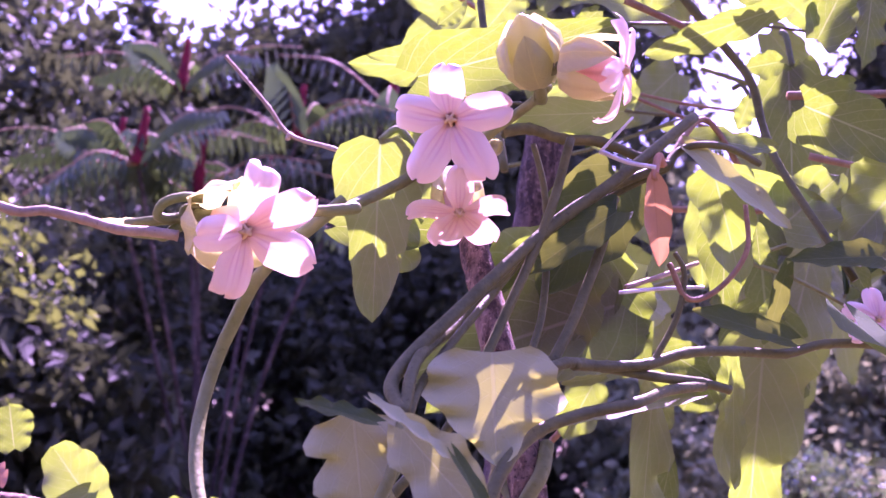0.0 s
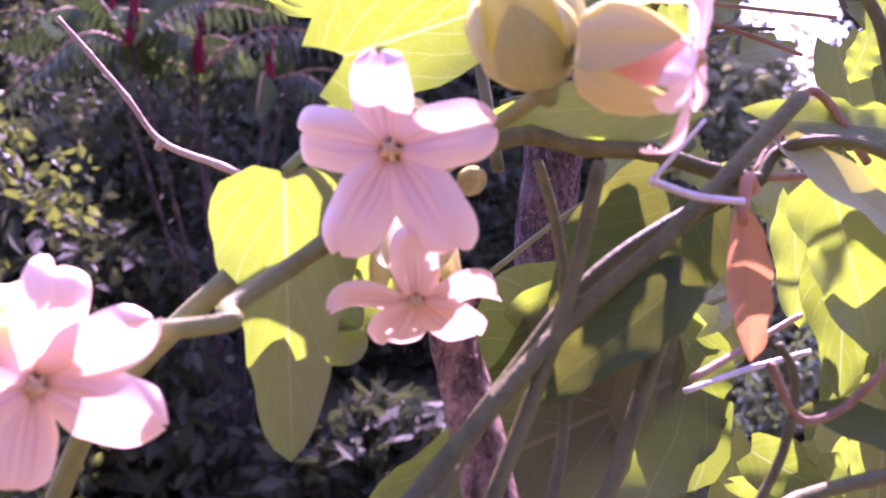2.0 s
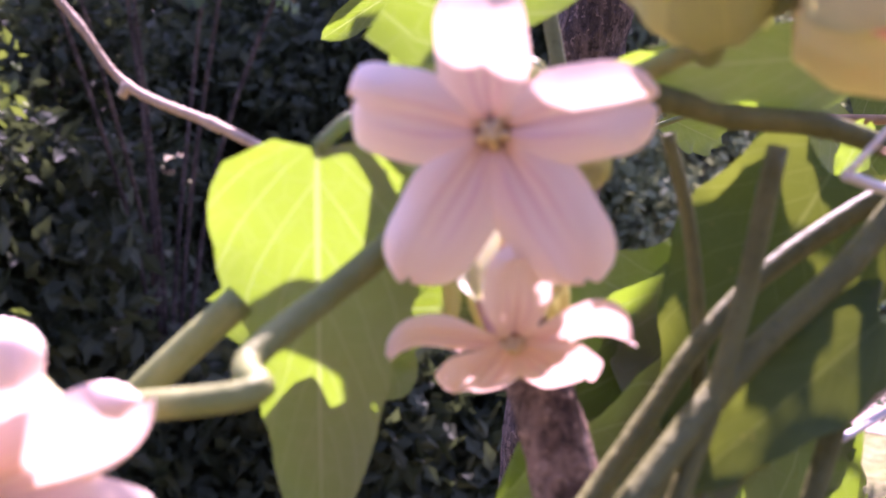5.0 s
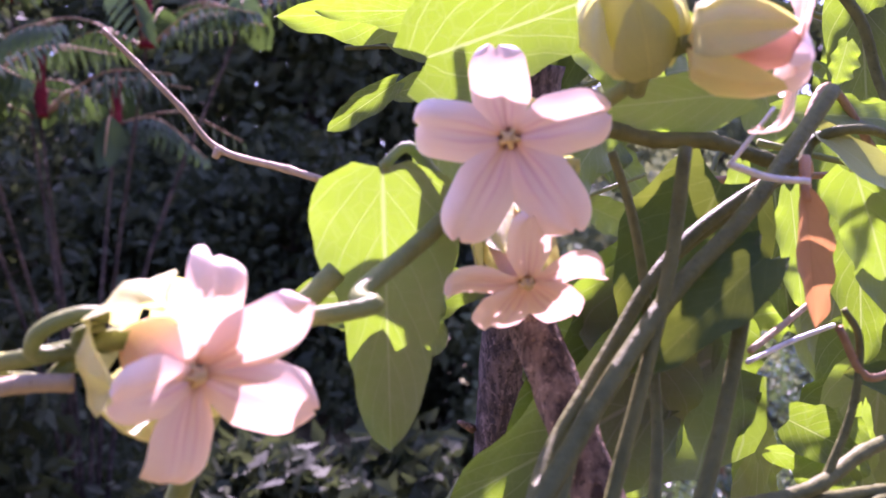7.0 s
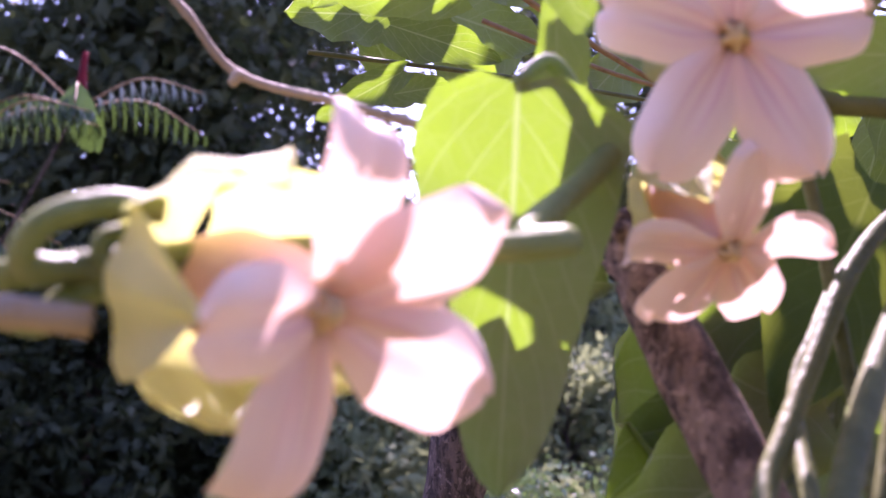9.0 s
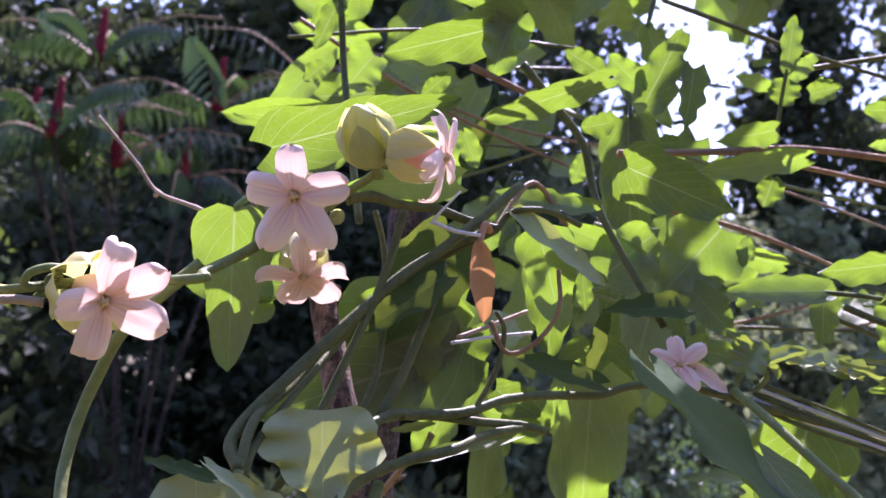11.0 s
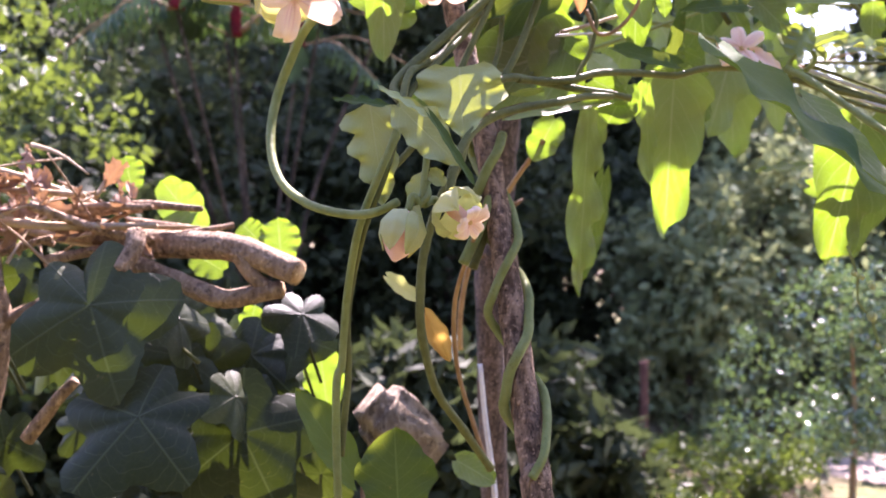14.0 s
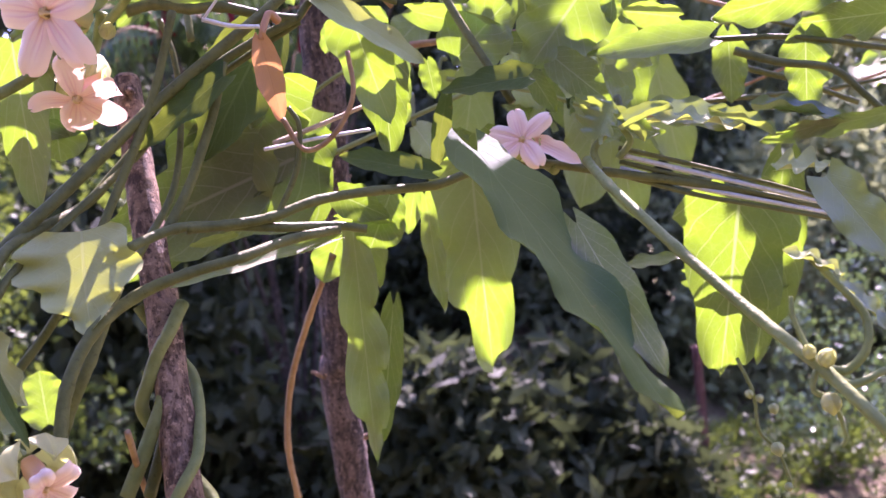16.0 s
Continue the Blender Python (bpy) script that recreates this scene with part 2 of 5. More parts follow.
def ground_material():
    n = Nodes("garden_ground")
    co = n.coords("Object")
    big, fine = n.noise(0.9, 5, co), n.noise(22, 6, co)
    colour = n.mix(n.ramp(big, 0.42, 0.62), rgb(0.085, 0.06, 0.035), rgb(0.09, 0.11, 0.03))
    colour = n.mix(n.ramp(fine, 0.45, 0.75), colour, rgb(0.20, 0.17, 0.08))
    return n.surface(colour, 0.95, n.bump(fine, 0.8, 0.03), 0.2)


def path_material():
    n = Nodes("gravel_path")
    co = n.coords("Object")
    fine = n.noise(60, 6, co)
    colour = n.mix(n.ramp(fine, 0.35, 0.7), rgb(0.20, 0.15, 0.115), rgb(0.32, 0.255, 0.20))
    return n.surface(colour, 0.95, n.bump(fine, 0.6, 0.01), 0.2)


M_GROUND, M_PATH = ground_material(), path_material()

# ---- building helpers ----
rng = random.Random(7)


def part(name, bm, material, parent, label=""):
    me = bpy.data.meshes.new(name)
    bm.to_mesh(me)
    bm.free()
    for p in me.polygons:
        p.use_smooth = True
    me.materials.append(material)
    ob = new(name, me)
    ob.parent = parent
    return tagged(ob, label)


def thing(name, place, label, category, group="", kind=""):
    ob = new(name)
    ob.empty_display_size = 0.02
    ob.location = place
    ob["home"] = tuple(place)
    return tagged(ob, label, category, group, kind)


def smooth_line(points, steps=8):
    """Points along a smooth curve through the given ones."""
    p = [Vector(q) for q in points]
    if len(p) == 2:
        return [p[0].lerp(p[1], k / steps) for k in range(steps + 1)]
    p = [2 * p[0] - p[1]] + p + [2 * p[-1] - p[-2]]
    out = []
    for a, b, c, d in zip(p, p[1:], p[2:], p[3:]):
        for k in range(steps):
            t = k / steps
            out.append(0.5 * (2 * b + (c - a) * t + (2 * a - 5 * b + 4 * c - d) * t * t + (3 * b - a - 3 * c + d) * t**3))
    return out + [p[-2]]


def tube(bm, points, radius, tip=None, sides=8, steps=8, knobs=0.0, rough=0.0):
    """A round stem along a curve, tapering from radius to tip."""
    line = smooth_line(points, steps)
    tip = radius if tip is None else tip
    rings, side = [], None
    for k, p in enumerate(line):
        way = (line[min(k + 1, len(line) - 1)] - line[max(k - 1, 0)]).normalized()
        if side is None:
            side = way.orthogonal().normalized()
        side = (side - way * side.dot(way)).normalized()
        up = way.cross(side)
        r = radius + (tip - radius) * k / (len(line) - 1)
        if knobs and k % steps == 0:
            r *= 1 + knobs
        ring = []
        for s in range(sides):
            a = 2 * math.pi * s / sides
            rr = r * (1 + rough * noise.noise(p * 130 + Vector((s * 1.7, 0, 0))))
            ring.append(bm.verts.new(p + (side * math.cos(a) + up * math.sin(a)) * rr))
        rings.append(ring)
    for a, b in zip(rings, rings[1:]):
        for s in range(sides):
            bm.faces.new((a[s], a[(s + 1) % sides], b[(s + 1) % sides], b[s]))
    bm.faces.new(rings[0][::-1])
    bm.faces.new(rings[-1])
    return line


def stem(parent, points, radius, tip=None, material=None, name="stem", label="", knobs=0.0, rough=0.05, sides=8, steps=8):
    bm = bmesh.new()
    home = Vector(parent.get("home", (0, 0, 0)))
    tube(bm, [Vector(p) - home for p in points], radius, tip, sides, steps, knobs, rough)
    return part(name, bm, material or M_STEM, parent, label)


def profile(shape, u):
    if shape == "heart":
        return 1.62 * (u + 0.03) ** 0.36 * max(1 - u, 0) ** 0.82
    if shape == "lance":
        return 1.42 * (u + 0.02) ** 0.42 * max(1 - u, 0) ** 0.55 * 1.08
    if shape == "arrow":
        return 1.12 * (1 - math.exp(-(u + 0.02) / 0.05)) * max(1 - u, 0) ** 0.62 * (1 - 0.22 * math.sin(math.pi * min(1, u * 1.6)) ** 2 * u)
    if shape == "round":
        return 1.9 * (u + 0.02) ** 0.45 * max(1 - u, 0) ** 0.42 * 0.86
    return 1.75 * (u + 0.01) ** 0.5 * max(1 - u, 0) ** 0.7


def blade(bm, base, tip, width, facing, shape, fold, wave, bend, curl, lobe, seed, rows=20, cols=10, twist=0.0):
    base, tip = Vector(base), Vector(tip)
    axis = tip - base
    length = axis.length
    axis.normalize()
    side = Vector(facing).cross(axis).normalized()
    nrm = axis.cross(side)
    r = random.Random(seed)
    ph1, ph2, f1, f2 = r.uniform(0, 6), r.uniform(0, 6), r.uniform(2.4, 4.0), r.uniform(2.4, 4.0)
    uvl = bm.loops.layers.uv.verify()
    rag = 0.3 if shape == "round" else 1.0
    grid = []
    for i in range(rows + 1):
        u = i / rows
        half = 0.5 * width * profile(shape, u)
        tw = twist * u
        s2 = side * math.cos(tw) + nrm * math.sin(tw)
        n2 = nrm * math.cos(tw) - side * math.sin(tw)
        line = []
        for j in range(cols + 1):
            v = 2 * j / cols - 1
            ph, f = (ph1, f1) if v < 0 else (ph2, f2)
            back = -lobe * length * abs(v) ** 1.3 * (1 - u) ** 4
            edge = abs(v) ** 2.5 * wave * width * math.sin(2 * math.pi * f * u + ph) * min(1, 4 * u + 0.3)
            lift = fold * abs(v) * half + edge + curl * width * abs(v) ** 4
            sag = -bend * length * u * u
            line.append(bm.verts.new(base + axis * (u * length + back + 0.4 * edge) + s2 * (v * half * (1 + 0.05 * math.sin(9 * u + ph) + rag * 0.20 * noise.noise((3.2 * u + seed, 2.0 * (v > 0), seed * 0.37)) + rag * 0.10 * noise.noise((9.0 * u + seed, 5.0 * (v > 0), seed * 0.71)) + 0.85 * wave * math.sin(2 * math.pi * f * u + ph + 1) * min(1, 4 * u))) + n2 * (lift + sag)))
        grid.append(line)
    for i in range(rows):
        for j in range(cols):
            f = bm.faces.new((grid[i][j], grid[i][j + 1], grid[i + 1][j + 1], grid[i + 1][j]))
            for loop, (a, b) in zip(f.loops, ((i, j), (i, j + 1), (i + 1, j + 1), (i + 1, j))):
                loop[uvl].uv = (a / rows, b / cols)


LEAF_COUNT = [0]


def leaf(parent, base, tip, width, facing=(0, -1, 0.1), shape="heart", material=None, fold=0.12, wave=0.05, bend=0.05, curl=0.0, lobe=0.1, stalk=None, label="", twist=0.0, name="leaf"):
    LEAF_COUNT[0] += 1
    home = Vector(parent.get("home", (0, 0, 0)))
    bm = bmesh.new()
    base, tip = Vector(base) - home, Vector(tip) - home
    # the margins roll a little towards the underside
    rim = curl + 0.02 + 0.05 * ((LEAF_COUNT[0] * 0.618) % 1)
    blade(bm, base, tip, width, facing, shape, fold, wave, bend, rim, lobe, LEAF_COUNT[0], twist=twist)
    if stalk is not None:
        s = Vector(stalk) - home
        mid = s.lerp(base, 0.5) + Vector((0, 0, 0.004))
        tube(bm, [s, mid, base], 0.0011, 0.0009, 6, 5)
    return part(name, bm, material or M_UNDER, parent, label)


def turn_to(facing, roll=0.0):
    """A turn that takes local z to the facing way."""
    return Vector(facing).to_track_quat("Z", "Y").to_matrix().to_4x4() @ Matrix.Rotation(radians(roll), 4, "Z")


def petal_mesh(length, width, rise, roll, seed):
    """A strap-shaped petal along x, facing z: narrow at the throat, widest at its middle, with a blunt notched tip that rolls back."""
    bm = bmesh.new()
    uvl = bm.loops.layers.uv.verify()
    r = random.Random(seed)
    rows, cols, grid = 26, 12, []
    lean, ph, cut = r.uniform(-0.05, 0.05), r.uniform(0, 6), r.uniform(-0.04, 0.04)
    x, z = 0.06 * length, -0.10 * length
    for i in range(rows + 1):
        u = i / rows
        if i:
            a = -rise - 0.9 * max(0, 1 - u / 0.16) + roll * max(0, u - 0.5) ** 1.6 * 3.2
            x += length / rows * math.cos(a)
            z -= length / rows * math.sin(a)
        s = min(1, u / 0.42)
        half = 0.5 * width * (0.42 + 0.58 * (s * s * (3 - 2 * s))) * (1 - 0.16 * max(0, u - 0.5))
        if u > 0.7:
            half *= max(0.0, 1 - ((u - 0.7) / 0.31) ** 2.2) ** 0.5
        line = []
        for j in range(cols + 1):
            v = 2 * j / cols - 1
            e = abs(v)
            dish = width * (-0.10 * math.exp(-((v / 0.22) ** 2)) * (1 - 0.7 * u) - 0.16 * e**3 * min(1, 2 * u) + 0.05 * math.cos(3 * v + ph) * u)
            ripple = 0.035 * width * math.sin(9 * u + 2.5 * v + ph) * e * u
            notch = (-0.05 * length * math.exp(-((v / 0.3) ** 2)) + cut * length * v) * max(0, u - 0.8) / 0.2
            line.append(bm.verts.new((x + notch, v * half + lean * length * u * u, z + dish + ripple)))
        grid.append(line)
    for i in range(rows):
        for j in range(cols):
            f = bm.faces.new((grid[i][j], grid[i][j + 1], grid[i + 1][j + 1], grid[i + 1][j]))
            for loop, (p, q) in zip(f.loops, ((i, j), (i, j + 1), (i + 1, j + 1), (i + 1, j))):
                loop[uvl].uv = (p / rows, q / cols)
    return bm


def revolve(bm, rings, sides=20, lobes=0, depth=0.0):
    uvl = bm.loops.layers.uv.verify()
    made = []
    for r, z in rings:
        made.append([bm.verts.new((r * (1 + depth * math.cos(lobes * 2 * math.pi * s / sides)) * math.cos(2 * math.pi * s / sides), r * (1 + depth * math.cos(lobes * 2 * math.pi * s / sides)) * math.sin(2 * math.pi * s / sides), z)) for s in range(sides)])
    for i, (a, b) in enumerate(zip(made, made[1:])):
        for s in range(sides):
            f = bm.faces.new((a[s], a[(s + 1) % sides], b[(s + 1) % sides], b[s]))
            for loop in f.loops:
                loop[uvl].uv = (0.1 + 0.1 * i, 0.5)
    return made


def sepal_shell(rings, spread, seed=0, flare=0.0):
    """One sepal that lies over a body of revolution; rings from its base to its tip."""
    bm = bmesh.new()
    uvl = bm.loops.layers.uv.verify()
    rows, cols, grid = len(rings) * 3 - 3, 8, []
    for i in range(rows + 1):
        q = i / 3
        k = min(int(q), len(rings) - 2)
        f = q - k
        rad = rings[k][0] + (rings[k + 1][0] - rings[k][0]) * f
        z = rings[k][1] + (rings[k + 1][1] - rings[k][1]) * f
        u = i / rows
        wide = spread * min(1, 0.35 + 2.2 * u) * max(0.02, 1 - u**2.4) ** 0.8
        line = []
        for j in range(cols + 1):
            s = 2 * j / cols - 1
            a = s * wide
            rr = rad * (1 + 0.05 * math.cos(6 * s + seed) + flare * u**3 + 0.10 * s * s * u)
            line.append(bm.verts.new((rr * math.cos(a), rr * math.sin(a), z)))
        grid.append(line)
    for i in range(rows):
        for j in range(cols):
            f = bm.faces.new((grid[i][j], grid[i][j + 1], grid[i + 1][j + 1], grid[i + 1][j]))
            for loop, (p, q) in zip(f.loops, ((i, j), (i, j + 1), (i + 1, j + 1), (i + 1, j))):
                loop[uvl].uv = (p / rows, q / cols)
    return bm


def face_turn(facing):
    """A turn that takes local z to the facing way and keeps local y as upright as it can be."""
    z = Vector(facing).normalized()
    x = Vector((0, 0, 1)).cross(z).normalized()
    return Matrix((x, z.cross(x), z)).transposed().to_4x4()


def flower(parent, centre, facing, petals, t, calyx, label="", stalk=None, sepal_flare=0.12):
    """Five-petalled flower: the corolla tube, t long, carries petals, sepals round a calyx and the small crown in the throat.
    petals: turn in degrees, length, width, rise towards the front, roll of the tip."""
    home = Vector(parent.get("home", (0, 0, 0)))
    turn = face_turn(facing)
    m = Matrix.Translation(Vector(centre) - home) @ turn
    R = sum(p[1] for p in petals) / 5
    bm = bmesh.new()
    revolve(bm, [(0.10 * R, -t), (0.24 * R, -0.92 * t), (0.30 * R, -0.7 * t), (0.27 * R, -0.4 * t), (0.21 * R, -0.18 * t), (0.135 * R, -0.09 * R), (0.11 * R, -0.1 * R), (0.1 * R, -0.3 * t), (0.09 * R, -0.5 * t), (0.02 * R, -0.52 * t)], 20, 5, 0.06)
    body = part("flower", bm, M_PETAL, parent, label)
    body.matrix_basis = m
    for k, (angle, length, width, rise, roll) in enumerate(petals):
        ob = part("petal", petal_mesh(length, width, rise, roll, k + int(length * 1e5)), M_PETAL, body)
        ob.matrix_basis = Matrix.Rotation(radians(angle), 4, "Z")
        bm = sepal_shell([(0.14 * calyx, -1.04 * t), (0.72 * calyx, -0.99 * t), (0.98 * calyx, -0.76 * t), (0.98 * calyx, -0.45 * t), (0.86 * calyx, -0.14 * t)], 0.78, k, sepal_flare)
        ob = part("sepal", bm, M_SEPAL, body, "leafy yellow-green sepal")
        ob.matrix_basis = Matrix.Rotation(radians(petals[0][0] + 36 + 72 * k), 4, "Z")
    bm = bmesh.new()
    for k in range(5):
        a = radians(petals[0][0] + 36 + 72 * k)
        way = Vector((math.cos(a), math.sin(a), 0))
        tube(bm, [way * 0.09 * R + Vector((0, 0, -0.2 * t)), way * 0.085 * R + Vector((0, 0, -0.08 * R)), way * 0.03 * R + Vector((0, 0, 0.0))], 0.04 * R, 0.022 * R, 6, 4)
    tube(bm, [(0, 0, -0.5 * t), (0, 0, -0.14 * t), (0, 0, 0.02 * R)], 0.085 * R, 0.055 * R, 10, 4)
    part("corona", bm, M_CORONA, body, "cream yellow crown in the throat")
    if stalk is not None:
        back = (Matrix.Translation(Vector(centre)) @ turn) @ Vector((0, 0, -t))
        bend = back.lerp(Vector(stalk), 0.35) - Vector(facing).normalized() * 0.003
        stem(parent, [back, bend, stalk], 0.0013, 0.0015, M_STEMLIT, "flower_stalk")
    return body


def bud(parent, centre, facing, R, label="closed flower bud wrapped in pale green sepals", stalk=None, tip_petal=True):
    home = Vector(parent.get("home", (0, 0, 0)))
    bm = bmesh.new()
    revolve(bm, [(0.05 * R, -1.0 * R), (0.55 * R, -0.8 * R), (0.8 * R, -0.3 * R), (0.72 * R, 0.25 * R), (0.45 * R, 0.75 * R), (0.12 * R, 1.1 * R), (0.02 * R, 1.16 * R)], 16, 5, 0.07)
    body = part("flower_bud", bm, M_PETAL if tip_petal else M_SEPAL, parent, label)
    body.matrix_basis = Matrix.Translation(Vector(centre) - home) @ turn_to(facing)
    for k in range(5):
        bm = sepal_shell([(0.08 * R, -1.05 * R), (0.62 * R, -0.84 * R), (0.88 * R, -0.3 * R), (0.80 * R, 0.25 * R), (0.56 * R, 0.62 * R), (0.42 * R, 0.82 * R)], 0.74, k, 0.25)
        ob = part("sepal", bm, M_BUD if tip_petal else M_SEPAL, body, "pale green sepal")
        ob.matrix_basis = Matrix.Rotation(2 * math.pi * k / 5, 4, "Z")
    if stalk is not None:
        back = (Matrix.Translation(Vector(centre)) @ turn_to(facing)) @ Vector((0, 0, -R))
        stem(parent, [back, back.lerp(Vector(stalk), 0.5) + Vector((0, 0, 0.003)), stalk], 0.0011, 0.0013, M_STEMLIT, "flower_stalk")
    return body


def leaf_cloud(name, parent, material, centres, count, size, spread, seed, slim=0.5, kind="stuff", label="", droop=0.0, flat=False):
    """Many small folded leaves round the given centres, as one mesh."""
    r = np.random.RandomState(seed)
    c = np.array([tuple(q) for q in centres], float)
    pick = r.randint(0, len(c), count)
    offs = r.normal(0, 1, (count, 3))
    offs /= np.linalg.norm(offs, axis=1)[:, None]
    offs *= (r.uniform(0, 1, (count, 1)) ** 0.45) * spread * r.uniform(0.5, 1.15, (len(c), 1))[pick]
    p = c[pick] + offs
    a = r.normal(0, 1, (count, 3)) + np.array([0, 0, -droop])
    a /= np.linalg.norm(a, axis=1)[:, None]
    b = np.cross(a, r.normal(0, 1, (count, 3)))
    b /= np.linalg.norm(b, axis=1)[:, None]
    n = np.cross(a, b)
    s = (size * r.uniform(0.6, 1.35, count))[:, None]
    w = s * slim
    verts = np.stack([p, p + a * s * 0.4 + b * w * 0.5 + n * w * 0.12, p + a * s * 0.45, p + a * s * 0.4 - b * w * 0.5 + n * w * 0.12, p + a * s], 1).reshape(-1, 3)
    k = np.arange(count)[:, None] * 5
    faces = np.concatenate([k + np.array([[0, 1, 2]]), k + np.array([[0, 2, 3]]), k + np.array([[1, 4, 2]]), k + np.array([[2, 4, 3]])], 0)
    me = bpy.data.meshes.new(name)
    me.from_pydata(verts.tolist(), [], faces.tolist())
    me.materials.append(material)
    ob = new(name, me)
    ob.parent = parent
    return tagged(ob, label, kind=kind)

# ---- ground ----
def ground_height(x, y):
    return 0.06 * noise.noise(Vector((x * 0.5, y * 0.5, 0))) + 0.02 * noise.noise(Vector((x * 2, y * 2, 3))) + 0.02 * max(0, y - 3) + 0.42 * (1 - 1 / (1 + math.exp((min(max(y, -5), 12) - 3.5) * 5))) / (1 + math.exp(min(max(x, -20), 20) * 6 - 2)) + 0.14 * math.exp(-(((x - 0.25) / 0.3) ** 2) - ((y - 3.0) / 0.35) ** 2)


bm = bmesh.new()
marks = [-900, -200, -60, -25] + [k * 0.25 for k in range(-56, 57)] + [25, 60, 200, 900]
sheet = [[bm.verts.new((x, y, ground_height(x, y) if abs(x) < 30 and -20 < y < 30 else 0.02 * max(0, min(y, 30) - 3))) for x in marks] for y in marks]
for i in range(len(marks) - 1):
    for j in range(len(marks) - 1):
        bm.faces.new((sheet[i][j], sheet[i][j + 1], sheet[i + 1][j + 1], sheet[i + 1][j]))
ground = part("ground", bm, M_GROUND, None)
tagged(ground, "dry garden ground with soil and thin grass", "ground", kind="structure")

bm = bmesh.new()
rows = []
for k in range(24):
    x = 1.1 + k * 0.35
    y = 3.3 - 0.05 * k + 0.1 * math.sin(k)
    w = (0.55 + 0.08 * math.sin(2.3 * k)) * min(1, 0.2 + 0.35 * k)
    rows.append([bm.verts.new((x, y + q * w, ground_height(x, y + q * w) + 0.016 - 0.012 * abs(q))) for q in (-1, -0.5, 0, 0.5, 1)])
for a, b in zip(rows, rows[1:]):
    for j in range(4):
        bm.faces.new((a[j], b[j], b[j + 1], a[j + 1]))
path = part("path", bm, M_PATH, None)
tagged(path, "pale sunlit gravel path across the garden", "path", kind="structure")


# ---- background trees and shrubs ----
def tree(name, place, height, spread, seed, leaves, size, material=None, low=0.15, label="dark leafy tree in shade", category="tree", clumps=60, clump=0.16, trunk=0.06, slim=0.5):
    place = (place[0], place[1], ground_height(place[0], place[1]))
    ob = thing(name, place, label, category, "woodland behind the vine")
    r = random.Random(seed)
    bm = bmesh.new()
    top = Vector((r.uniform(-0.1, 0.1), r.uniform(-0.1, 0.1), height * 0.9))
    line = tube(bm, [(0, 0, -0.1), top * 0.33 + Vector((r.uniform(-0.06, 0.06), 0, 0)), top * 0.66, top], trunk, trunk * 0.2, 10, 8, 0, 0.15)
    centres = []
    for k in range(clumps):
        f = low + (1 - low) * (k + r.random()) / clumps
        a = r.uniform(0, 2 * math.pi)
        reach = spread * (0.25 + 0.75 * math.sin(math.pi * min(1, 0.18 + 0.8 * f)) ** 0.7) * r.uniform(0.45, 1.1)
        start = line[min(len(line) - 1, int(f * 0.95 * (len(line) - 1)))]
        end = Vector((start.x + reach * math.cos(a), start.y + reach * math.sin(a), height * f + r.uniform(-0.05, 0.12) * height))
        centres.append(end)
        centres.append(start.lerp(end, 0.6) + Vector((0, 0, 0.03)))
        if k % 2 == 0:
            tube(bm, [start, start.lerp(end, 0.5) + Vector((0, 0, 0.06 * reach)), end], trunk * 0.22, trunk * 0.05, 5, 3)
    part("trunk", bm, M_TRUNK, ob)
    leaf_cloud("crown", ob, material or M_WOODS, centres, leaves, size, clump * height ** 0.5, seed, slim, droop=0.4)
    return ob


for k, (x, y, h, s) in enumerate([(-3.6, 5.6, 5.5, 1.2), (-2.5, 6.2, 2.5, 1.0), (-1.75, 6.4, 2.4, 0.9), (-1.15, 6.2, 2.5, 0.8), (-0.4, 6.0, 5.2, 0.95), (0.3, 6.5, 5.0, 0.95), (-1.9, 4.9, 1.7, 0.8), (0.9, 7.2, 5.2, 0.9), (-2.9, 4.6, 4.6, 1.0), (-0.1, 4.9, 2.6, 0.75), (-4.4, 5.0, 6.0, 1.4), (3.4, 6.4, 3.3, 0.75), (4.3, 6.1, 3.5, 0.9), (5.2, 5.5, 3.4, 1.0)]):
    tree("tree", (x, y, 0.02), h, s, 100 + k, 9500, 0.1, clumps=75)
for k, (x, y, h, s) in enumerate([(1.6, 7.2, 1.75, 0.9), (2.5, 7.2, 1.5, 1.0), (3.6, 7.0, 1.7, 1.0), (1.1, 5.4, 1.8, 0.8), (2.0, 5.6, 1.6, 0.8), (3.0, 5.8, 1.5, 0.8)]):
    tree("tree", (x, y, 0.02), h, s, 120 + k, 7000, 0.09, M_HAZEWOODS, low=0.05, clumps=70, label="tree with grey-green leaves, haze put into their pale colour")
# tall slender conifer-like tree at the bright gap of the sky
tree("tree", (2.5, 6.2, 0.02), 3.4, 0.38, 140, 8000, 0.09, clumps=60, label="tall slender dark tree against bright sky")
# unseen trees added on the near side to block the sky's fill light
for k, (x, y, h) in enumerate([(-2.6, -2.9, 2.3), (-1.3, -3.2, 2.5), (0.1, -3.1, 2.4), (1.4, -3.2, 2.6), (2.7, -2.8, 2.3), (-3.8, -1.2, 2.6), (3.9, -1.0, 2.6)]):
    tree("tree", (x, y, 0.02), h, 1.15, 220 + k, 7000, 0.13, low=0.05, clumps=70, label="unseen dense tree added to block sky light from behind")
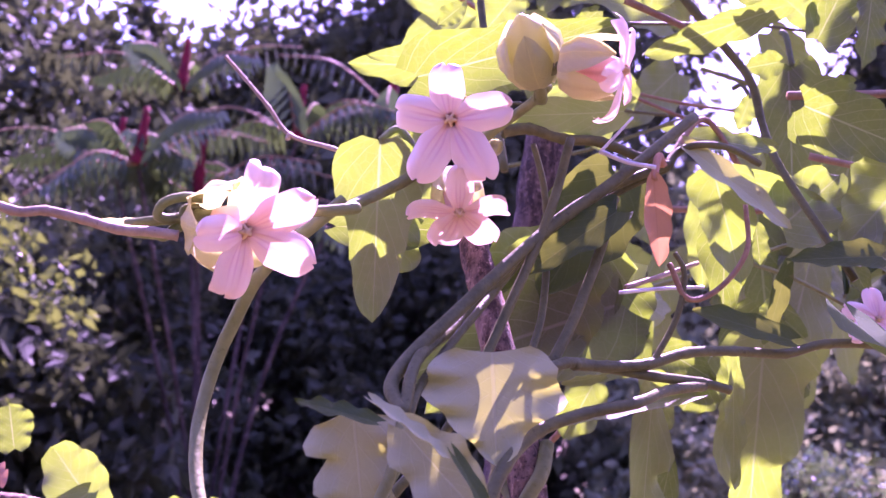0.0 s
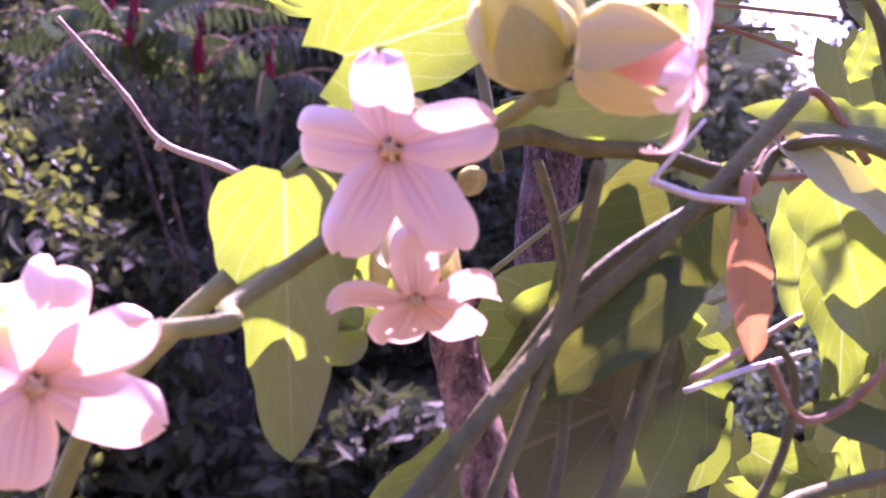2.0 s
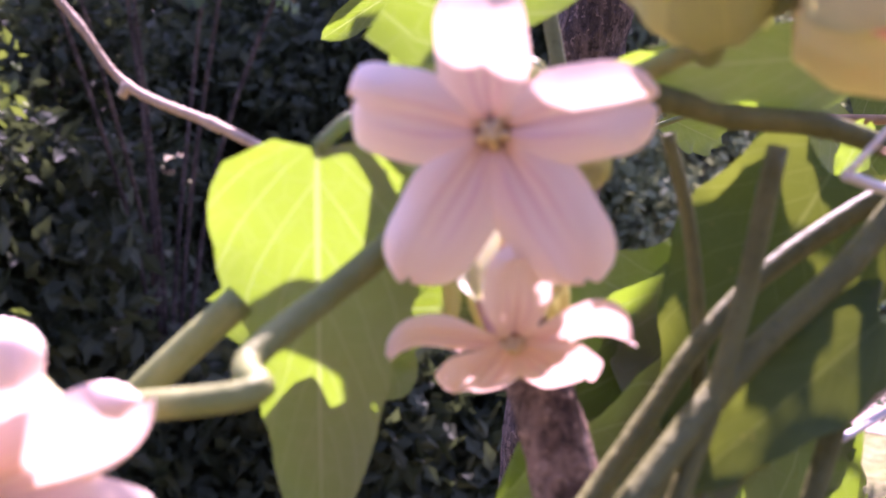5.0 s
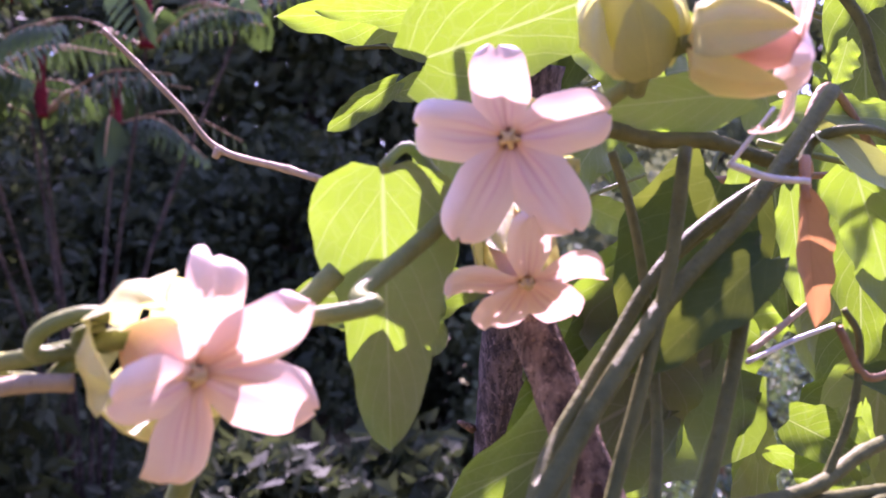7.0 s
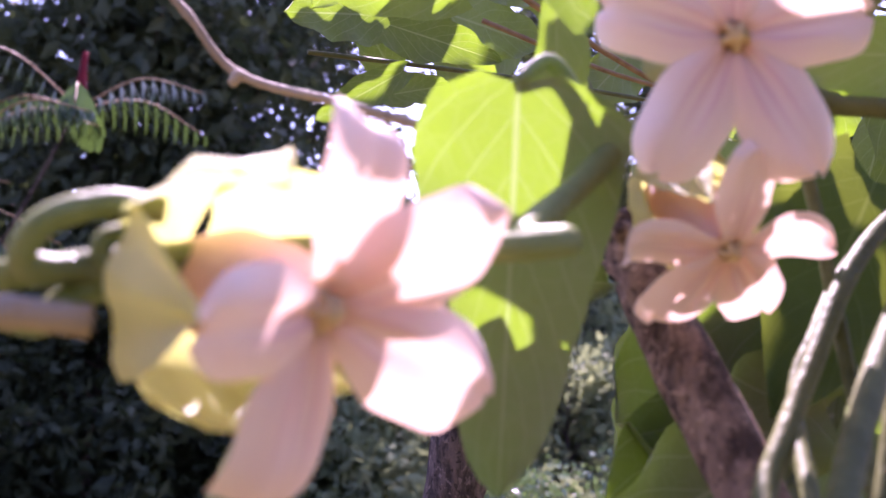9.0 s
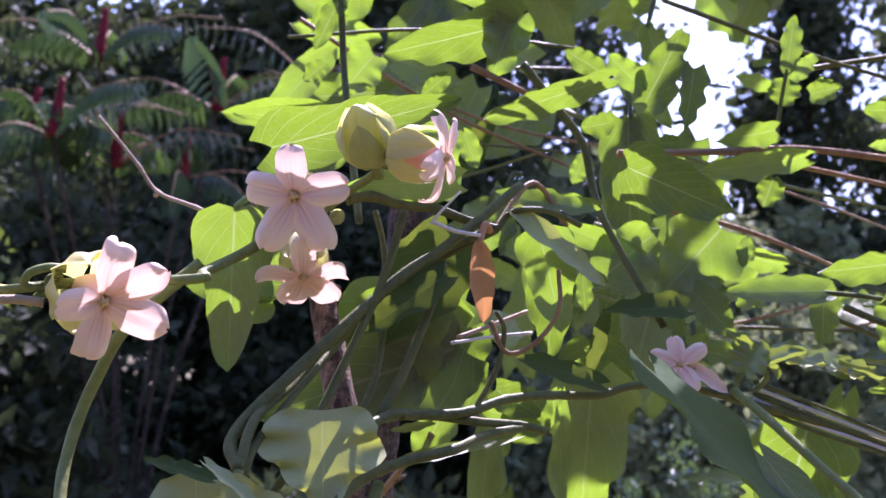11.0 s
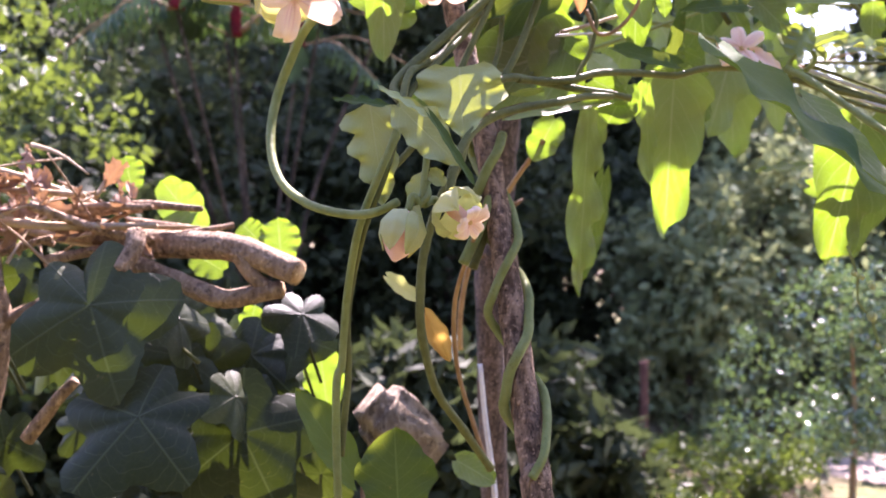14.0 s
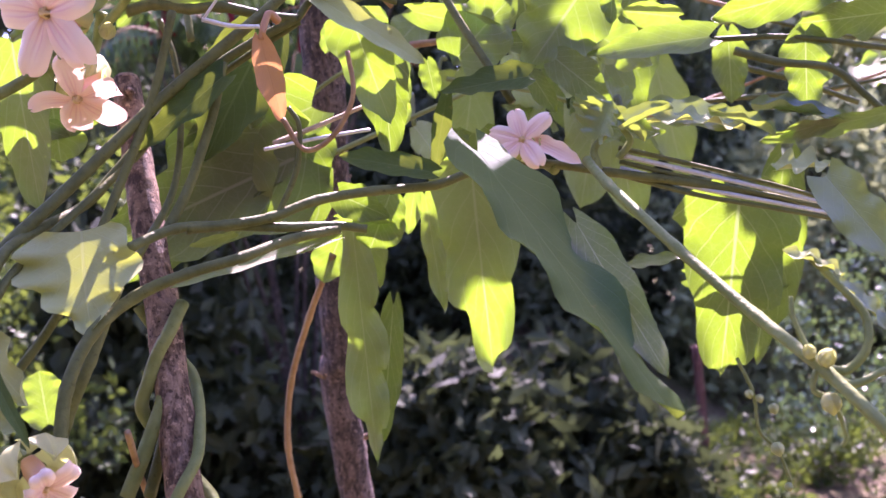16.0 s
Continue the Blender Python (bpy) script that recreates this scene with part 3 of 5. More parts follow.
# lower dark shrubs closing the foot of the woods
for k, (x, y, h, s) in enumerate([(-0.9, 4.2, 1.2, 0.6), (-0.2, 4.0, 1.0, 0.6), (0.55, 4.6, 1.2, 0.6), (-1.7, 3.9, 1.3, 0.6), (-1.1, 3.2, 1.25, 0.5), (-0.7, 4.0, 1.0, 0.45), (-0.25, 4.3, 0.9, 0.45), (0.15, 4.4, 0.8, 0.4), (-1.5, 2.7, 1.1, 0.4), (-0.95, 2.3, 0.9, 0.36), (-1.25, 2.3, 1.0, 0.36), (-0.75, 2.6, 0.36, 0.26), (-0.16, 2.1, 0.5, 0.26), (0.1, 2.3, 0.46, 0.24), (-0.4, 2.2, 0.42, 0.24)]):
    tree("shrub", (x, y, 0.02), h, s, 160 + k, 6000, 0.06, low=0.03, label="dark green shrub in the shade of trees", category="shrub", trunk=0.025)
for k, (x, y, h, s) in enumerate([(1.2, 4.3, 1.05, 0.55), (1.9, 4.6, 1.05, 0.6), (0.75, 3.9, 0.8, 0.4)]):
    tree("shrub", (x, y, 0.02), h, s, 190 + k, 6000, 0.06, M_HAZEWOODS, low=0.03, label="shrub beside the path, haze put into its grey-green colour", category="shrub", trunk=0.025)

# sunlit bush with small bright leaves
bush = thing("bush", (-1.09, 1.35, 0.02), "sunlit bush with small bright green leaves", "bush")
r = random.Random(5)
centres = [(r.gauss(0, 0.15), r.gauss(0, 0.15), 0.5 + 0.75 * r.random() ** 0.7) for _ in range(110)]
leaf_cloud("foliage", bush, M_BUSH, centres, 9000, 0.026, 0.10, 11, 0.55)
for k in range(9):
    a = 0.7 * k
    stem(bush, [(-1.09 + 0.03 * math.cos(a), 1.35 + 0.03 * math.sin(a), 0), (-1.09 + 0.1 * math.cos(a), 1.35 + 0.1 * math.sin(a), 0.5), (-1.09 + 0.22 * math.cos(a), 1.35 + 0.2 * math.sin(a), 1.15)], 0.008, 0.003, M_BROWNSTEM, "branch", steps=4)

# glossy shrub glittering in the sun beside the path
shrub = thing("shrub", (0.98, 2.6, 0.02), "glossy shrub glittering in the sunlight", "shrub")
centres = [(r.gauss(0, 0.14), r.gauss(0, 0.12), 0.2 + 0.5 * r.random()) for _ in range(60)]
leaf_cloud("foliage", shrub, M_GLOSSY, centres, 4500, 0.022, 0.08, 12, 0.5)
stem(shrub, [(0.98, 2.6, 0), (0.99, 2.62, 0.3), (0.97, 2.6, 0.6)], 0.012, 0.004, M_BROWNSTEM, "branch")

# pale grasses and seedlings at the foot
for k, (x, y, h) in enumerate([(0.5, 2.6, 0.2), (0.42, 2.3, 0.14), (0.75, 2.75, 0.16), (0.9, 3.0, 0.14), (0.62, 3.0, 0.12)]):
    g = thing("grass_clump", (x, y, 0.02), "pale dry grass and weeds beside the path", "grass", kind="stuff")
    leaf_cloud("foliage", g, M_BUSH, [(r.gauss(0, 0.07), r.gauss(0, 0.07), h * r.random()) for _ in range(30)], 900, 0.03, 0.05, 30 + k, 0.4)


def sumac(place, fronds, seed):
    ob = thing("sumac", place, "sumac shrub with feathery leaves and red fruit spikes", "shrub")
    r = random.Random(seed)
    base = Vector(place)
    for end, reach, droop in fronds:
        end = Vector(end)
        root = Vector((base.x + 0.3 * (end.x - base.x), base.y, max(0.3, end.z - 0.7)))
        stem(ob, [base, root, end], 0.008, 0.004, M_TRUNK, "branch", steps=5, sides=6)
        for k in range(6):
            a = 2 * math.pi * (k + r.random() * 0.6) / 6
            out = Vector((math.cos(a), math.sin(a) * 0.6, 0.45 - droop * r.random()))
            tip = end + out * reach
            mid = end + out * reach * 0.5 + Vector((0, 0, 0.05))
            bm = bmesh.new()
            line = tube(bm, [end - base, mid - base, tip - base], 0.003, 0.0015, 5, 6)
            frond = part("frond_stalk", bm, M_BROWNSTEM, ob)
            for q in range(2, len(line)):
                way = (line[q] - line[q - 1]).normalized()
                side = way.cross(Vector((0, 0, 1))).normalized()
                for sgn in (-1, 1):
                    l = 0.085 * math.sin(math.pi * min(0.95, 0.15 + 0.8 * q / len(line)))
                    bm = bmesh.new()
                    blade(bm, line[q], line[q] + (side * sgn * 0.55 + way * 0.35 + Vector((0, 0, -0.9))).normalized() * l, 0.021, (way.x, way.y, 0.5), "oval", 0.15, 0, 0.15, 0, 0, q, 4, 2)
                    part("leaflet", bm, M_SUMAC, frond)
        bm = bmesh.new()
        tube(bm, [end - base, end - base + Vector((0.004, 0, 0.05)), end - base + Vector((0.01, 0, 0.13))], 0.018, 0.006, 10, 6, 0.1, 0.5)
        part("fruit_spike", bm, M_FRUIT, ob, "dark red fruit spike")
    return ob


sumac((-0.62, 2.3, 0.02), [
    ((-0.6424, 2.15, 1.2954), 0.32, 0.5), ((-0.424, 2.2, 1.4497), 0.3, 0.5), ((-0.7408, 2.3, 1.5856), 0.3, 0.3), ((-0.8204, 2.1, 1.3304), 0.3, 0.7), ((-0.2112, 2.3, 1.5543), 0.3, 0.6), ((-0.7353, 2, 1.3319), 0.3, 0.9), ((-0.5369, 2.4, 1.3143), 0.3, 0.8)], 3)

# ---- the stake and the second trunk ----
stake = thing("wooden_stake", (0.16, -0.1, 0.0), "rough brown bark stake that carries the vine", "stake")
STAKE = [(0.16, -0.1, 0.0), (0.072, -0.052, 0.6), (0.0389, -0.0340, 0.7561), (0.0361, -0.0280, 0.7713), (0.0281, -0.0110, 0.8219), (0.0202, 0.0060, 0.8691), (0.0122, 0.0200, 0.9036), (0.0068, 0.0300, 0.9244), (0.0042, 0.0350, 0.9372)]
stem(stake, STAKE, 0.0052, 0.0036, M_BARK, "pole", sides=18, rough=0.16, steps=40)
way = (Vector(STAKE[-1]) - Vector(STAKE[-2])).normalized()
stem(stake, [Vector(STAKE[-1]) - way * 0.0005, Vector(STAKE[-1]) + way * 0.0006], 0.0036, 0.0034, M_BRANCH, "sawn_end", "pale sawn end of the stake", sides=18, steps=2)
for q, a in ((0.25, 0.3), (0.5, 2.2), (0.8, 4.0), (0.65, 5.2)):
    c = Vector(STAKE[-2]).lerp(Vector(STAKE[-1]), q)
    o = Vector((math.cos(a), math.sin(a), 0.2)).normalized()
    stem(stake, [c + o * 0.0035, c + o * 0.0055], 0.0016, 0.0008, M_BARK, "knot", sides=8, steps=3)
trunk2 = thing("sapling_trunk", (0.06, 0.29, 0.0), "slim brown sapling trunk behind the leaves", "trunk")
stem(trunk2, [(0.06, 0.29, 0.0), (0.03, 0.25, 0.5), (0.0176, 0.1950, 0.7950), (0.0208, 0.1850, 0.8401), (0.0230, 0.1780, 0.8804), (0.0263, 0.1700, 0.9145), (0.0285, 0.1650, 0.9408), (0.0315, 0.1600, 0.9662), (0.0347, 0.1550, 0.9908)], 0.0068, 0.0090, M_DARKBARK, "post", sides=16, rough=0.14, steps=20)
for k in range(5):
    c = Vector((0.0219, 0.1820, 0.8545)) + Vector((0.007 * (-1) ** k, -0.004, 0.026 * k - 0.05))
    stem(trunk2, [c, c + Vector((0.005 * (-1) ** k, -0.003, 0.003))], 0.0014, 0.0006, M_BARK, "snag", steps=2)

post = thing("garden_post", (0.43, 2.8, 0.0), "reddish brown wooden post among shrubs", "post")
stem(post, [(0.43, 2.8, 0.0), (0.432, 2.8, 0.25), (0.43, 2.8, 0.44)], 0.014, 0.013, M_POST, "shaft", sides=12, rough=0.08)
tuft = thing("grass_clump", (0.25, 2.95, 0.12), "sunlit pale grass on a low bank", "grass", kind="stuff")
leaf_cloud("foliage", tuft, M_BUSH, [(r.gauss(0, 0.2), r.gauss(0, 0.12), 0.03 * r.random()) for _ in range(90)], 5000, 0.045, 0.04, 77, 0.12, droop=-1.2)

# ---- the vine ----
vine = thing("moth_vine", (0.0, 0.02, 0.0), "climbing vine with pale pink flowers and backlit green leaves", "vine")

# the loop, and the shoot that carries the first flower
stem(vine, [(-0.0247, 0.0140, 0.9328), (-0.0339, 0.0120, 0.9241), (-0.0431, 0.0100, 0.9138), (-0.0481, 0.0090, 0.9030), (-0.0519, 0.0080, 0.8924), (-0.0532, 0.0040, 0.8827), (-0.0524, -0.0020, 0.8744), (-0.0497, -0.0090, 0.8664), (-0.0451, -0.0160, 0.8597), (-0.0379, -0.0240, 0.8546), (-0.0290, -0.0310, 0.8512), (-0.0184, -0.0370, 0.8498), (-0.0112, -0.0420, 0.8508), (-0.0049, -0.0450, 0.8535)], 0.0017, 0.0013, M_STEMLIT, label="long looping green stem", sides=10, rough=0.1)
stem(vine, [(-0.0030, 0.0175, 0.9445), (-0.0115, 0.0120, 0.9370), (-0.0215, 0.0020, 0.9295), (-0.0201, -0.0040, 0.9280), (-0.0276, -0.0050, 0.9269), (-0.0384, -0.0060, 0.9263), (-0.0547, -0.0050, 0.9248), (-0.0711, -0.0040, 0.9225)], 0.0015, 0.0012, M_STEMLIT, sides=10, rough=0.1)
stem(vine, [(-0.0585, -0.0060, 0.9201), (-0.0637, -0.0080, 0.9205), (-0.0700, -0.0120, 0.9203), (-0.0765, -0.0150, 0.9217), (-0.0836, -0.0180, 0.9228), (-0.0902, -0.0190, 0.9225), (-0.1068, -0.0150, 0.9284), (-0.1260, -0.0060, 0.9327), (-0.1463, 0.0040, 0.9283), (-0.1664, 0.0120, 0.9163), (-0.1852, 0.0200, 0.9046)], 0.0012, 0.0009, M_TWIG, knobs=0.12)
# the knotted flower stalk: two strands that twist into links
stem(vine, [(-0.0536, -0.0060, 0.9285), (-0.0577, -0.0070, 0.9286), (-0.0616, -0.0080, 0.9270), (-0.0632, -0.0070, 0.9245), (-0.0615, -0.0060, 0.9238), (-0.0590, -0.0050, 0.9240), (-0.0559, -0.0050, 0.9236)], 0.0011, 0.0011, M_STEMLIT, "flower_stalk")
stem(vine, [(-0.0567, -0.0040, 0.9234), (-0.0603, -0.0040, 0.9217), (-0.0621, -0.0040, 0.9201), (-0.0648, -0.0030, 0.9205), (-0.0700, -0.0020, 0.9209), (-0.0760, -0.0010, 0.9220)], 0.0012, 0.0010, M_STEMLIT, "flower_stalk")
stem(vine, [(-0.0546, -0.0050, 0.9268), (-0.0572, -0.0060, 0.9264), (-0.0579, -0.0060, 0.9251), (-0.0567, -0.0060, 0.9239)], 0.0008, 0.0008, M_STEMLIT, "flower_stalk")
leaf(vine, (-0.0633, -0.0040, 0.9239), (-0.0813, 0.0040, 0.9239), 0.0024, (0.1, -0.7, -0.7), "lance", M_SEPAL, 0.3, 0.06, 0.04, label="narrow yellow leaf glowing in the sun")
leaf(vine, (-0.0679, -0.0030, 0.9213), (-0.0759, 0.0000, 0.9229), 0.0011, (0, -0.6, 0.8), "lance", M_SEPAL)
# stems behind the flowers
stem(vine, [(0.0204, 0.0220, 0.9500), (0.0233, 0.0220, 0.9394), (0.0244, 0.0200, 0.9251), (0.0232, 0.0140, 0.9068), (0.0187, 0.0040, 0.8933), (0.0146, -0.0060, 0.8834)], 0.0008, 0.0010, M_STEM)
stem(vine, [(0.0551, 0.0280, 0.9472), (0.0447, 0.0260, 0.9426), (0.0329, 0.0220, 0.9358), (0.0242, 0.0180, 0.9284), (0.0170, 0.0140, 0.9197), (0.0101, 0.0100, 0.9114), (0.0033, 0.0040, 0.9033), (-0.0039, -0.0180, 0.8951), (-0.0058, -0.0280, 0.8841)], 0.0012, 0.0013, M_STEM)
stem(vine, [(0.0551, 0.0300, 0.9467), (0.0433, 0.0280, 0.9402), (0.0297, 0.0240, 0.9316), (0.0200, 0.0180, 0.9224), (0.0127, 0.0120, 0.9131), (-0.0019, -0.0160, 0.8919), (-0.0052, -0.0260, 0.8826)], 0.0009, 0.0010, M_STEM)
stem(vine, [(0.0126, 0.0200, 0.9524), (0.0194, 0.0220, 0.9538), (0.0281, 0.0240, 0.9520), (0.0372, 0.0220, 0.9511), (0.0477, 0.0260, 0.9483), (0.0551, 0.0280, 0.9470)], 0.0016, 0.0012, M_STEM, knobs=0.15)
stem(vine, [(0.0551, 0.0280, 0.9470), (0.0582, 0.0300, 0.9515), (0.0639, 0.0300, 0.9532), (0.0715, 0.0320, 0.9529), (0.0801, 0.0360, 0.9500)], 0.0010, 0.0009, M_STEM)
stem(vine, [(0.0359, 0.0110, 0.9463), (0.0433, 0.0110, 0.9548)], 0.0004, 0.0003, M_PALETWIG, "dry_side_shoot")
stem(vine, [(0.0356, 0.0110, 0.9463), (0.0423, 0.0120, 0.9441), (0.0492, 0.0130, 0.9433)], 0.0006, 0.0005, M_PALETWIG, "dry_side_shoot")
stem(vine, [(0.0433, 0.0270, 0.9143), (0.0548, 0.0360, 0.9165), (0.0680, 0.0460, 0.9183)], 0.0005, 0.0005, M_PALETWIG, "dry_side_shoot")
# stems that hang down on the near side
stem(vine, [(-0.0058, -0.0280, 0.8841), (-0.0071, -0.0320, 0.8741), (-0.0120, -0.0340, 0.8615), (-0.0184, -0.0300, 0.8457), (-0.0227, -0.0240, 0.8259), (-0.0250, -0.0200, 0.8038), (-0.0268, -0.0180, 0.7696), (-0.02, 0.0, 0.55), (0.0, 0.03, 0.0)], 0.0012, 0.0014, M_STEMLIT)
stem(vine, [(-0.0052, -0.0260, 0.8826), (-0.0107, -0.0300, 0.8616), (-0.0167, -0.0280, 0.8464), (-0.0213, -0.0220, 0.8307), (-0.0234, -0.0200, 0.8172), (-0.0233, -0.0180, 0.8001), (-0.0259, -0.0160, 0.7725)], 0.0010, 0.0012, M_STEM)
stem(vine, [(0.0146, -0.0060, 0.8834), (0.0120, -0.0180, 0.8680), (0.0058, -0.0200, 0.8548), (0.0011, -0.0200, 0.8400), (-0.0003, -0.0200, 0.8267), (0.0002, -0.0180, 0.8114), (0.0044, -0.0100, 0.7930), (0.0128, 0.0000, 0.7785), (0.0218, 0.0100, 0.7633)], 0.0015, 0.0014, M_STEM, knobs=0.14)
stem(vine, [(0.0286, 0.0100, 0.9489), (0.0234, 0.0060, 0.9290), (0.0138, 0.0000, 0.9051), (0.0031, -0.0080, 0.8817), (-0.0110, -0.0140, 0.8637), (-0.0127, -0.0300, 0.8616)], 0.0011, 0.0012, M_STEM)
stem(vine, [(0.0200, -0.0200, 0.8519), (0.0132, 0.0000, 0.8354), (0.0083, 0.0200, 0.8176), (0.0088, 0.0350, 0.7945), (0.0143, 0.0450, 0.7726), (0.0192, 0.0500, 0.7570)], 0.0008, 0.0009, M_BROWNSTEM)
# stems along the middle, seen from the near side
stem(vine, [(-0.0058, -0.0280, 0.8841), (-0.0084, -0.0200, 0.8914), (0.0050, -0.0060, 0.9073), (0.0227, 0.0060, 0.9256), (0.0375, 0.0120, 0.9378), (0.0491, 0.0200, 0.9483), (0.0614, 0.0280, 0.9599)], 0.0016, 0.0014, M_STEM)
stem(vine, [(0.0395, 0.0120, 0.9355), (0.0359, 0.0100, 0.9219), (0.0299, 0.0060, 0.9057), (0.0247, 0.0020, 0.8953)], 0.0012, 0.0013, M_STEM)
stem(vine, [(0.0090, -0.0300, 0.8507), (0.0100, -0.0260, 0.8632), (0.0144, -0.0200, 0.8744), (0.0215, -0.0120, 0.8812), (0.0317, -0.0060, 0.8851), (0.0436, 0.0000, 0.8877), (0.0520, 0.0100, 0.8906), (0.0626, 0.0200, 0.8921)], 0.0016, 0.0012, M_STEM, knobs=0.1)
stem(vine, [(0.0198, -0.0100, 0.8922), (0.0277, 0.0000, 0.8958), (0.0374, 0.0080, 0.8954), (0.0498, 0.0140, 0.8938), (0.0620, 0.0200, 0.8929), (0.0694, 0.0220, 0.8914)], 0.0013, 0.0011, M_STEM, knobs=0.12)
stem(vine, [(0.0297, 0.0020, 0.8956), (0.0378, 0.0070, 0.8956), (0.0478, 0.0120, 0.8965), (0.0580, 0.0180, 0.8997), (0.0710, 0.0260, 0.9009), (0.0861, 0.0340, 0.9011), (0.0980, 0.0380, 0.9042), (0.1143, 0.0400, 0.9042), (0.1319, 0.0420, 0.9003), (0.1539, 0.0460, 0.8953), (0.1760, 0.0500, 0.8892), (0.1940, 0.0540, 0.8833), (0.2157, 0.0600, 0.8751)], 0.0013, 0.0011, M_STEM, knobs=0.12)
stem(vine, [(0.0489, 0.0130, 0.8963), (0.0548, 0.0140, 0.9077), (0.0565, 0.0140, 0.9180), (0.0542, 0.0140, 0.9231)], 0.0008, 0.0006, M_STEM)
stem(vine, [(0.0527, 0.0130, 0.9204), (0.0574, 0.0140, 0.9123), (0.0648, 0.0140, 0.9151), (0.0708, 0.0130, 0.9240), (0.0705, 0.0130, 0.9350)], 0.0007, 0.0006, M_BROWNSTEM)
stem(vine, [(0.0118, 0.0200, 0.8782), (0.0163, 0.0100, 0.8675), (0.0211, 0.0000, 0.8576), (0.0174, -0.0050, 0.8454), (0.0126, -0.0080, 0.8343)], 0.0019, 0.0019, M_STEMLIT)
stem(vine, [(0.0215, 0.0000, 0.8576), (0.0200, 0.0000, 0.8468), (0.0154, -0.0020, 0.8325)], 0.0016, 0.0016, M_STEM)
stem(vine, [(0.1261, 0.0360, 0.9037), (0.1302, 0.0200, 0.8972), (0.1438, 0.0000, 0.8811), (0.1566, -0.0200, 0.8671), (0.1656, -0.0360, 0.8581), (0.1741, -0.0460, 0.8480), (0.1836, -0.0500, 0.8390)], 0.0013, 0.0012, M_STEMLIT, knobs=0.15)
stem(vine, [(0.1656, -0.0360, 0.8584), (0.1701, -0.0340, 0.8575), (0.1740, -0.0340, 0.8615), (0.1745, -0.0320, 0.8676), (0.1702, -0.0300, 0.8738), (0.1654, -0.0300, 0.8796)], 0.0010, 0.0007, M_STEMLIT)
stem(vine, [(0.1661, -0.0370, 0.8577), (0.1705, -0.0360, 0.8551), (0.1770, -0.0340, 0.8570)], 0.0009, 0.0007, M_STEMLIT)
stem(vine, [(0.1637, -0.0360, 0.8599), (0.1611, -0.0340, 0.8678), (0.1611, -0.0330, 0.8721)], 0.0006, 0.0004, M_STEMLIT, "tendril")
stem(vine, [(0.1640, -0.0360, 0.8582), (0.1633, -0.0360, 0.8545), (0.1667, -0.0360, 0.8519), (0.1685, -0.0360, 0.8456), (0.1676, -0.0360, 0.8435)], 0.0006, 0.0004, M_STEMLIT, "tendril")
bud(vine, (0.1661, -0.0370, 0.8519), (0.1, -0.3, -0.9), 0.0020, "tiny pale green bud on a tendril", tip_petal=False)
bud(vine, (0.1658, -0.0380, 0.8608), (0.3, -0.3, 0.5), 0.0018, "tiny pale green bud on a tendril", tip_petal=False)
bud(vine, (0.1628, -0.0370, 0.8620), (-0.2, -0.3, 0.7), 0.0014, "tiny pale green bud on a tendril", tip_petal=False)
# a cluster of tiny buds on a long tendril beyond
stem(vine, [(0.1685, 0.1000, 0.8392), (0.1727, 0.1000, 0.8275), (0.1736, 0.1000, 0.8158), (0.1789, 0.1000, 0.8088), (0.1822, 0.1000, 0.7981)], 0.0006, 0.0005, M_STEMLIT, "tendril")
for place, size in (((0.1711, 0.0980, 0.8278), 0.0014), ((0.1742, 0.0980, 0.8262), 0.0013), ((0.1783, 0.0980, 0.8227), 0.0017), ((0.1785, 0.0980, 0.8098), 0.0022), ((0.1810, 0.0980, 0.7976), 0.0014)):
    bud(vine, place, (0.2, -0.4, -0.8), size, "tiny pale green bud on a tendril", tip_petal=False)
# parallel thin stems, alternate ones painted pale as if they caught the light
for k in range(5):
    drop = Vector((0, 0, -0.0018 * k))
    stem(vine, [Vector((0.1347, 0.0440, 0.9066)) + drop, Vector((0.1543, 0.0460, 0.9002)) + drop * 1.1, Vector((0.1731, 0.0480, 0.8936)) + drop * 0.9, Vector((0.1932, 0.0500, 0.8861)) + drop * 0.6], 0.0007, 0.0006, M_PALETWIG if k % 2 else M_STEM, sides=6)
stem(vine, [(0.1289, 0.0400, 0.9013), (0.1282, 0.0400, 0.9066), (0.1319, 0.0400, 0.9107)], 0.0011, 0.0008, M_STEMLIT)
stem(vine, [(0.1344, 0.0420, 0.9038), (0.1377, 0.0420, 0.9080), (0.1358, 0.0420, 0.9119)], 0.0010, 0.0008, M_STEMLIT)
# two stems wound round the stake
for k0, r0 in ((0.4, 0.0020), (3.2, 0.0017)):
    pts = []
    for k in range(19):
        f = k / 18
        c = Vector((0.0184, 0.0100, 0.8775)).lerp(Vector((0.0364, -0.0300, 0.7718)), f)
        a = k0 + 0.62 * k
        pts.append(c + Vector((math.cos(a), -math.sin(a), 0)) * (0.0066 + 0.001 * math.sin(1.7 * k + k0)))
    stem(vine, pts, r0 * 0.85, r0 * 0.85, M_STEMLIT, label="green stem twining round the stake", sides=10)
stem(vine, [(0.0415, 0.1000, 0.8831), (0.0261, 0.1200, 0.8613), (0.0111, 0.1400, 0.8346), (0.0047, 0.1500, 0.8090), (0.0038, 0.1600, 0.7863)], 0.0011, 0.0013, M_BROWNSTEM, knobs=0.2)
stem(vine, [(0.0451, 0.0300, 0.9159), (0.0556, 0.0380, 0.9201), (0.0665, 0.0460, 0.9247)], 0.0007, 0.0006, M_TWIG, "dry_side_shoot")
